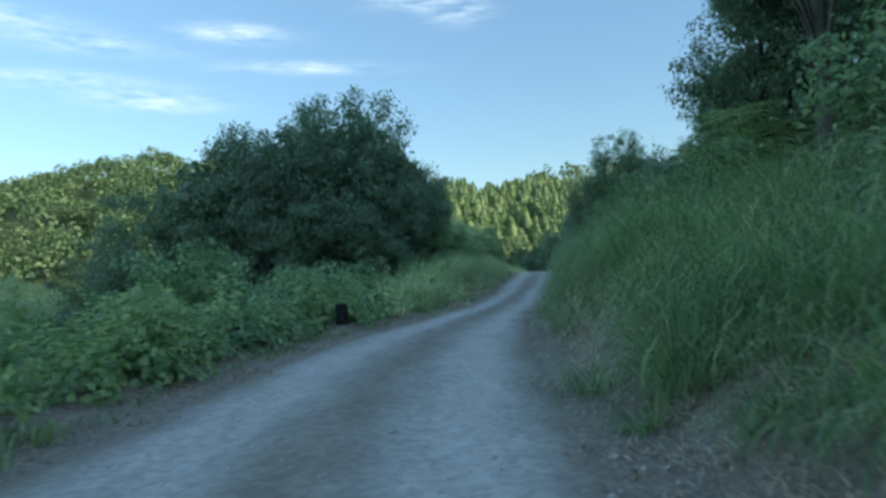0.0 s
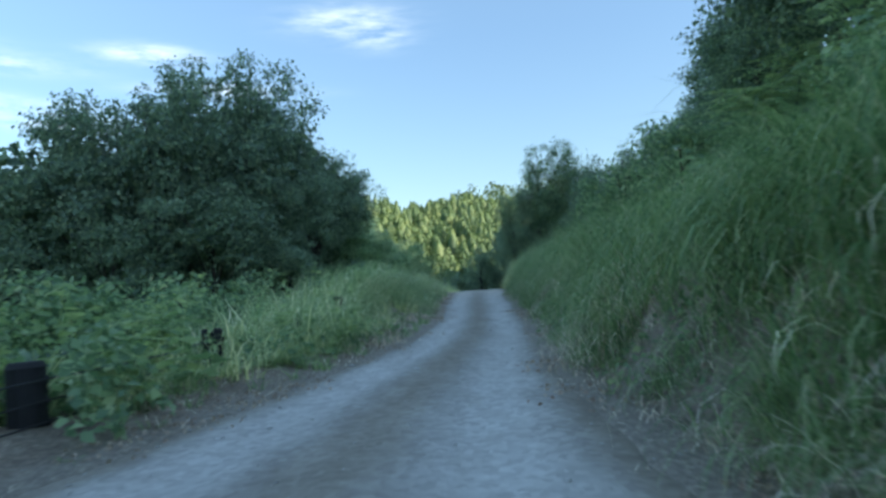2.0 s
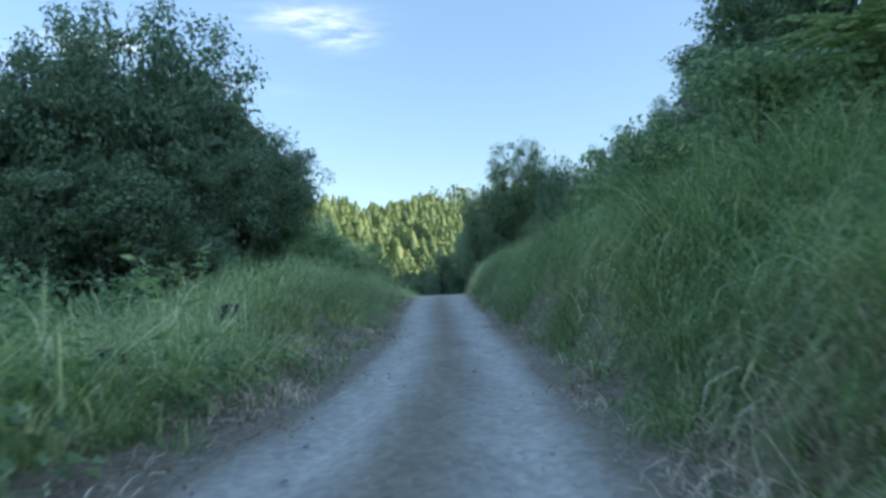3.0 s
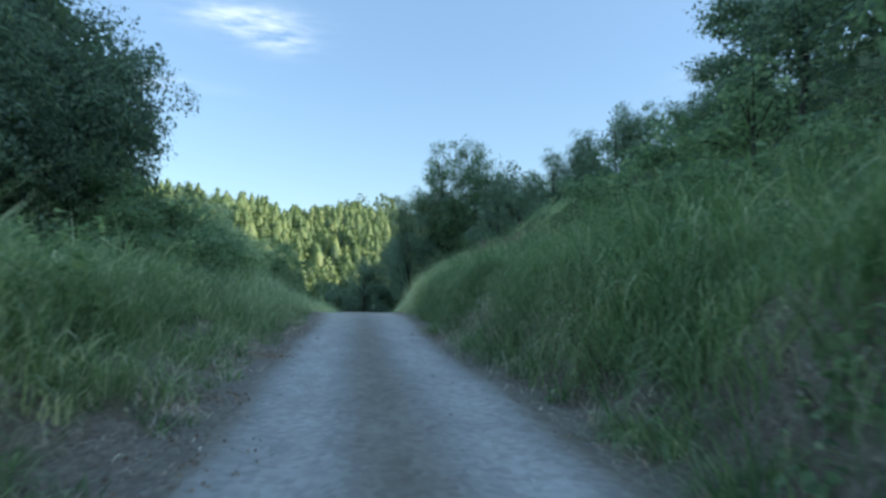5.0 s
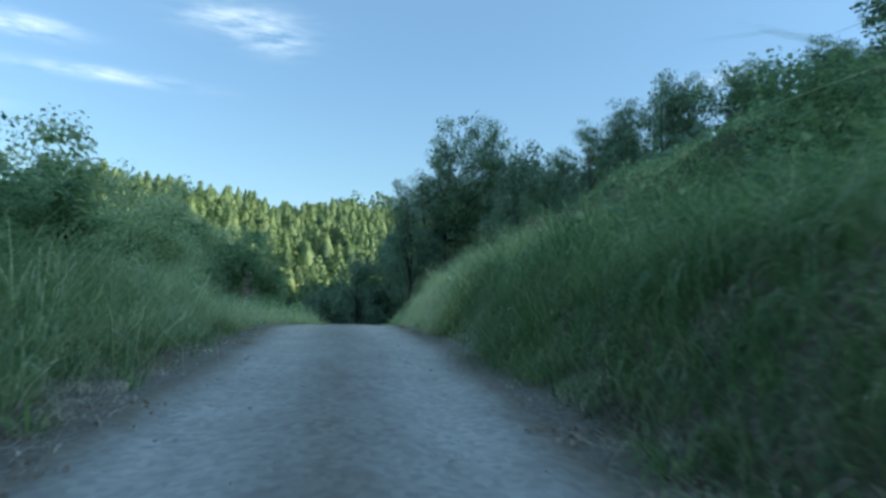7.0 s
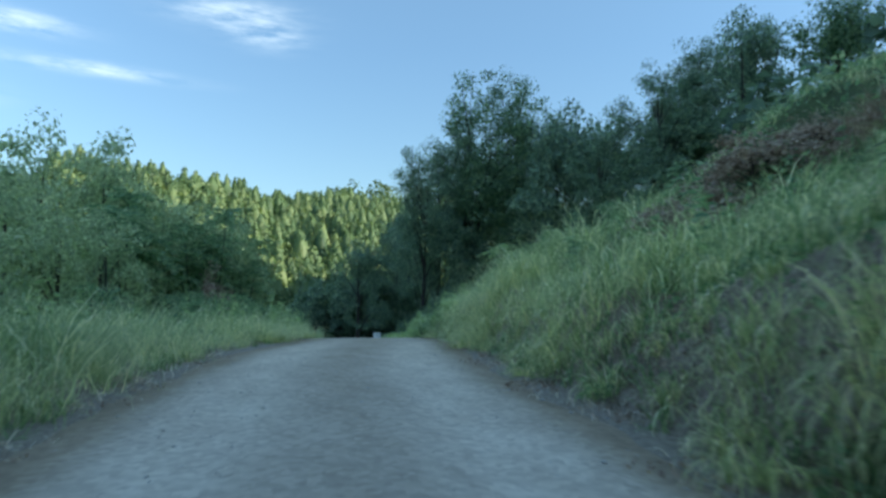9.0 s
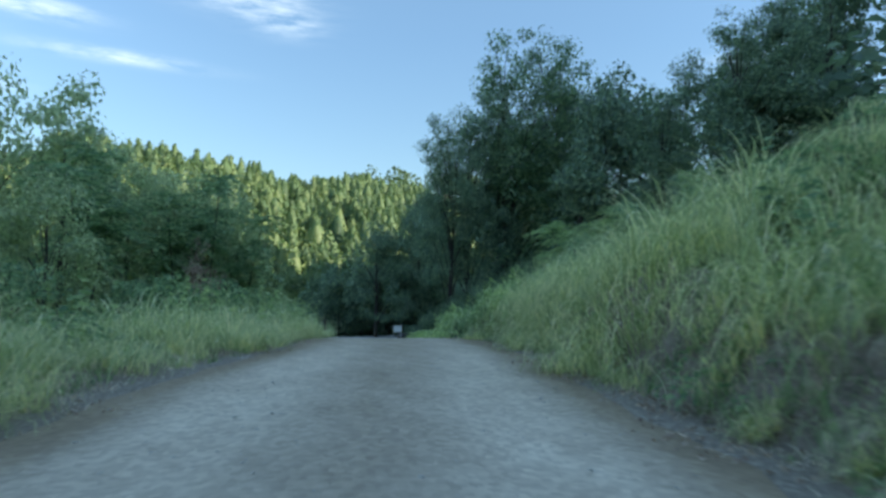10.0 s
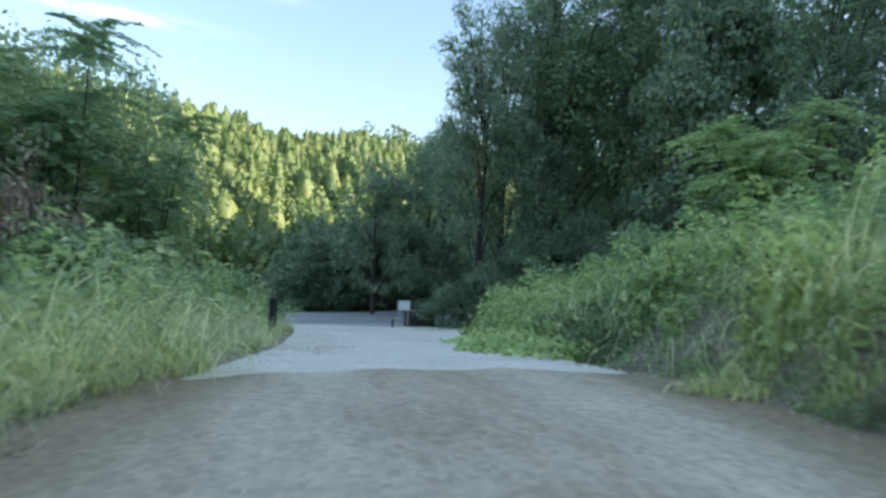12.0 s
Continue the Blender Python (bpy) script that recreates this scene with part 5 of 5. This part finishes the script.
leaf_cover("corner_weeds", 13000, 88, 106, 1.0, 4.4, -1, 243, 0.125, 1.25, LEAF_BUSH, "tall leafy grey-green weeds behind the grass by the junction", 0.9, (0.3, 0.75), 150)
leaf_cover("verge_weeds", 12000, 60, 114, 1.7, 6, -1, 44, 0.12, 0.9, LEAF_SHRUB, "leafy weeds behind the roadside grass")
leaf_cover("leaf_litter", 8000, 0, 92, 0.0, 1.3, 1, 45, 0.045, 0.03, DEAD_LEAF, "brown dead leaves and stalks along the track's edge", 1.0, (0.3, 0.6))
leaf_cover("verge_litter", 7800, 0, 92, 0.0, 1.0, -1, 46, 0.036, 0.03, DEAD_LEAF, "brown dead leaves and stalks along the track's verge", 1.0, (0.3, 0.6))


def stalks(name, n, y0, y1, d0, d1, side, seed, tall, mat, label):
    """Upright weeds: a bare stem with narrow leaves all the way up."""
    r = np.random.default_rng(seed)
    y, d = r.uniform(y0, y1, n), r.uniform(d0, d1, n)
    x = right_edge(y) + d if side > 0 else left_edge(y) - d
    z, pieces = land(x, y), []
    for px, py in POSTS:
        x = np.where((np.abs(y - py + 0.6) < 0.9) & (x > px - 0.3) & (x < px + 2.5), px - 0.6, x)
    for k in range(n):
        h = tall * r.uniform(0.6, 1.25)
        lean = r.normal(size=2) * 0.14 * h
        q = np.linspace(0, 1, 4)
        line = np.stack([x[k] + lean[0] * q ** 2, y[k] + lean[1] * q ** 2, z[k] - 0.05 + h * q], 1)
        sv, sf = tube(line, np.linspace(0.008, 0.003, 4), 3)
        pieces.append((sv, np.concatenate([sf[:, [0, 1, 2]], sf[:, [0, 2, 3]]])))
        m = 26
        u, a = r.uniform(0.12, 1, m), r.uniform(0, 2 * np.pi, m)
        way = np.stack([np.cos(a), np.sin(a), 0 * a], 1)
        c = np.stack([np.interp(u, q, line[:, i]) for i in range(3)], 1) + way * 0.06
        pieces.append(leaves(c, 0.24 * (1.25 - 0.7 * u), 0.1, 0.3, int(r.integers(1 << 30)), out=way * 2.2))
    v, f = joined(pieces)
    tagged(mesh_object(name, v, f, mat), label, "weeds", kind="stuff")


stalks("tall_weeds", 130, 6, 24, 0.8, 2.2, -1, 141, 1.15, LEAF_LIGHT, "upright leafy weeds among the fence posts")
stalks("verge_stalks", 170, 24, 112, 1.6, 4.5, -1, 142, 1.2, LEAF_LIGHT, "upright leafy weeds in the roadside grass")
stalks("corner_stalks", 90, 84, 104, 0.9, 3.6, -1, 144, 1.5, LEAF_FRESH, "upright leafy weeds rising from the verge by the junction")
stalks("junction_stalks", 60, 84, 104, 0.6, 3.6, 1, 145, 1.0, LEAF_FRESH, "upright leafy weeds at the foot of the bank by the junction")
stalks("bank_stalks", 220, 6, 110, 1.4, 8, 1, 143, 1.2, LEAF_SHRUB, "upright leafy weeds among the bank's grass")


# ---- loose stones on the track ----
def build_stones():
    r = np.random.default_rng(61)
    n = 2600
    y = r.uniform(2, 92, n)
    u = r.uniform(-1.22, 1.22, n)
    L, R = left_edge(y), right_edge(y)
    x = (L + R) / 2 + u * (R - L) / 2
    s = r.gamma(2.0, 0.004, n) + 0.006
    ico = np.array([(0, 0, 1), (0.9, 0, 0.2), (0.28, 0.86, 0.2), (-0.73, 0.53, 0.2), (-0.73, -0.53, 0.2), (0.28, -0.86, 0.2), (0, 0, -0.6)])
    tri = np.array([(0, 1, 2), (0, 2, 3), (0, 3, 4), (0, 4, 5), (0, 5, 1), (6, 2, 1), (6, 3, 2), (6, 4, 3), (6, 5, 4), (6, 1, 5)])
    jag = r.uniform(0.7, 1.3, (n, 7, 3))
    v = np.stack([x, y, np.where(np.abs(u) < 0.95, road_z(y) + 0.02, np.maximum(land(x, y), road_z(y) - 0.03) + 0.02)], 1)[:, None] + ico[None] * jag * s[:, None, None] * np.array([1, 1, 0.45])
    f = (np.arange(n)[:, None, None] * 7 + tri[None]).reshape(-1, 3)
    tagged(mesh_object("loose_gravel", v.reshape(-1, 3), f, STONE), "loose grey stones lying on the gravel track", "gravel", kind="stuff")


build_stones()


# ---- fence, signs ----
def box(bm, sx, sy, sz, at, bevel=0.0):
    r = bmesh.ops.create_cube(bm, size=1.0, matrix=Matrix.Translation(at) @ Matrix.Diagonal((sx, sy, sz, 1)))
    if bevel:
        bmesh.ops.bevel(bm, geom=list({e for v in r["verts"] for e in v.link_edges}), offset=bevel, segments=2, affect="EDGES")
    return bm


def cylinder(bm, radius, height, at, sides=12, top=None):
    bmesh.ops.create_cone(bm, cap_ends=True, segments=sides, radius1=radius, radius2=radius if top is None else top, depth=height, matrix=Matrix.Translation(at))
    return bm


FENCE = [(-3.7, 12.2, 0.5)] + [(x, y, deep) for (x, y), deep in zip(POSTS, (0.36, 0.40, 0.44, 0.44))]


def fence_post():
    post = thing("fence_post", (0, 0, 0), "short dark weathered fence post in the roadside weeds", "post", "fence posts")
    shaft = part("shaft", cylinder(bmesh.new(), 0.15, 1.25, (0, 0, 0.225), 16), POST_WOOD, post)
    part("cap", cylinder(bmesh.new(), 0.158, 0.05, (0, 0, 0.87), 16, 0.13), POST_WOOD, post)
    for k in range(3):
        part("bracket", box(bmesh.new(), 0.03, 0.05, 0.06, (0.155, 0, 0.4 + 0.17 * k), 0.006), WIRE, shaft)
    return post


source = fence_post()
for x, y, deep in FENCE:
    copy_thing(source, pose(x, y, float(land(x, y)) - deep, random.uniform(-3, 3), random.uniform(-3, 3), 0))
remove_thing(source)
rope = thing("guard_cable", (0, 0, 0), "sagging dark guard cables strung between the fence posts", "cable")
for k in range(3):
    line = []
    for (x0, y0, _), (x1, y1, _) in zip(FENCE, FENCE[1:3]):
        for q in np.linspace(0, 1, 7)[:-1]:
            za, zb = float(land(x0, y0)), float(land(x1, y1))
            line.append((x0 + (x1 - x0) * q + 0.17, y0 + (y1 - y0) * q, za + (zb - za) * q + 0.05 + 0.17 * k - 0.05 * math.sin(q * math.pi)))
    v, f = tube(line, np.full(len(line), 0.009), 6)
    mesh_object("strand", v, f, WIRE, rope, smooth=True)


def notice_board(x, y, turn):
    z = float(land(x, y)) - 0.05
    sign = thing("notice_sign", (x, y, z), "white rectangular notice board on posts beside the main road", "sign")
    sign.rotation_euler = (0, 0, radians(turn))
    for s in (-0.26, 0.26):
        part("post", cylinder(bmesh.new(), 0.035, 1.55, (s, 0, 0.75), 10), GALVANISED, sign, "grey steel post")
    board = part("board", box(bmesh.new(), 0.66, 0.03, 0.48, (0, -0.05, 1.36), 0.008), SIGN_WHITE, sign)
    part("rim", box(bmesh.new(), 0.70, 0.012, 0.52, (0, -0.028, 1.36), 0.004), GALVANISED, board, "thin grey metal rim")
    return sign


notice_board(19.3, 118.2, 8)


def brown_shed(x, y, turn):
    z = float(land(x, y)) - 0.05
    shed = thing("storage_box", (x, y, z), "low dark brown storage box with a sloping lid", "box")
    shed.rotation_euler = (0, 0, radians(turn))
    body = part("body", box(bmesh.new(), 1.5, 0.8, 0.75, (0, 0, 0.42), 0.02), BROWN_BOX, shed)
    bm = box(bmesh.new(), 1.62, 0.95, 0.06, (0, 0, 0), 0.012)
    bmesh.ops.rotate(bm, verts=bm.verts, matrix=Matrix.Rotation(radians(9), 3, "X"))
    bmesh.ops.translate(bm, verts=bm.verts, vec=(0, 0, 0.86))
    part("lid", bm, BROWN_BOX, shed)
    part("latch", box(bmesh.new(), 0.08, 0.02, 0.12, (0, -0.41, 0.68), 0.004), GALVANISED, body, "small grey metal latch")
    return shed


brown_shed(20.35, 118.9, 5)


def marker_post(x, y, label, thick=0.05, tall=0.75):
    z = float(land(x, y)) - 0.1
    post = thing("marker_post", (x, y, z), label, "post", "marker posts")
    part("shaft", cylinder(bmesh.new(), thick, tall, (0, 0, tall / 2 - 0.05), 10), POST_WOOD, post)
    part("cap", cylinder(bmesh.new(), thick * 1.1, 0.04, (0, 0, tall - 0.04), 10, thick * 0.7), POST_WOOD, post)


marker_post(18.6, 117.6, "thin dark marker post near the white sign")
marker_post(11.75, 97, "dark marker post standing in the grass at the corner", 0.09, 0.95)
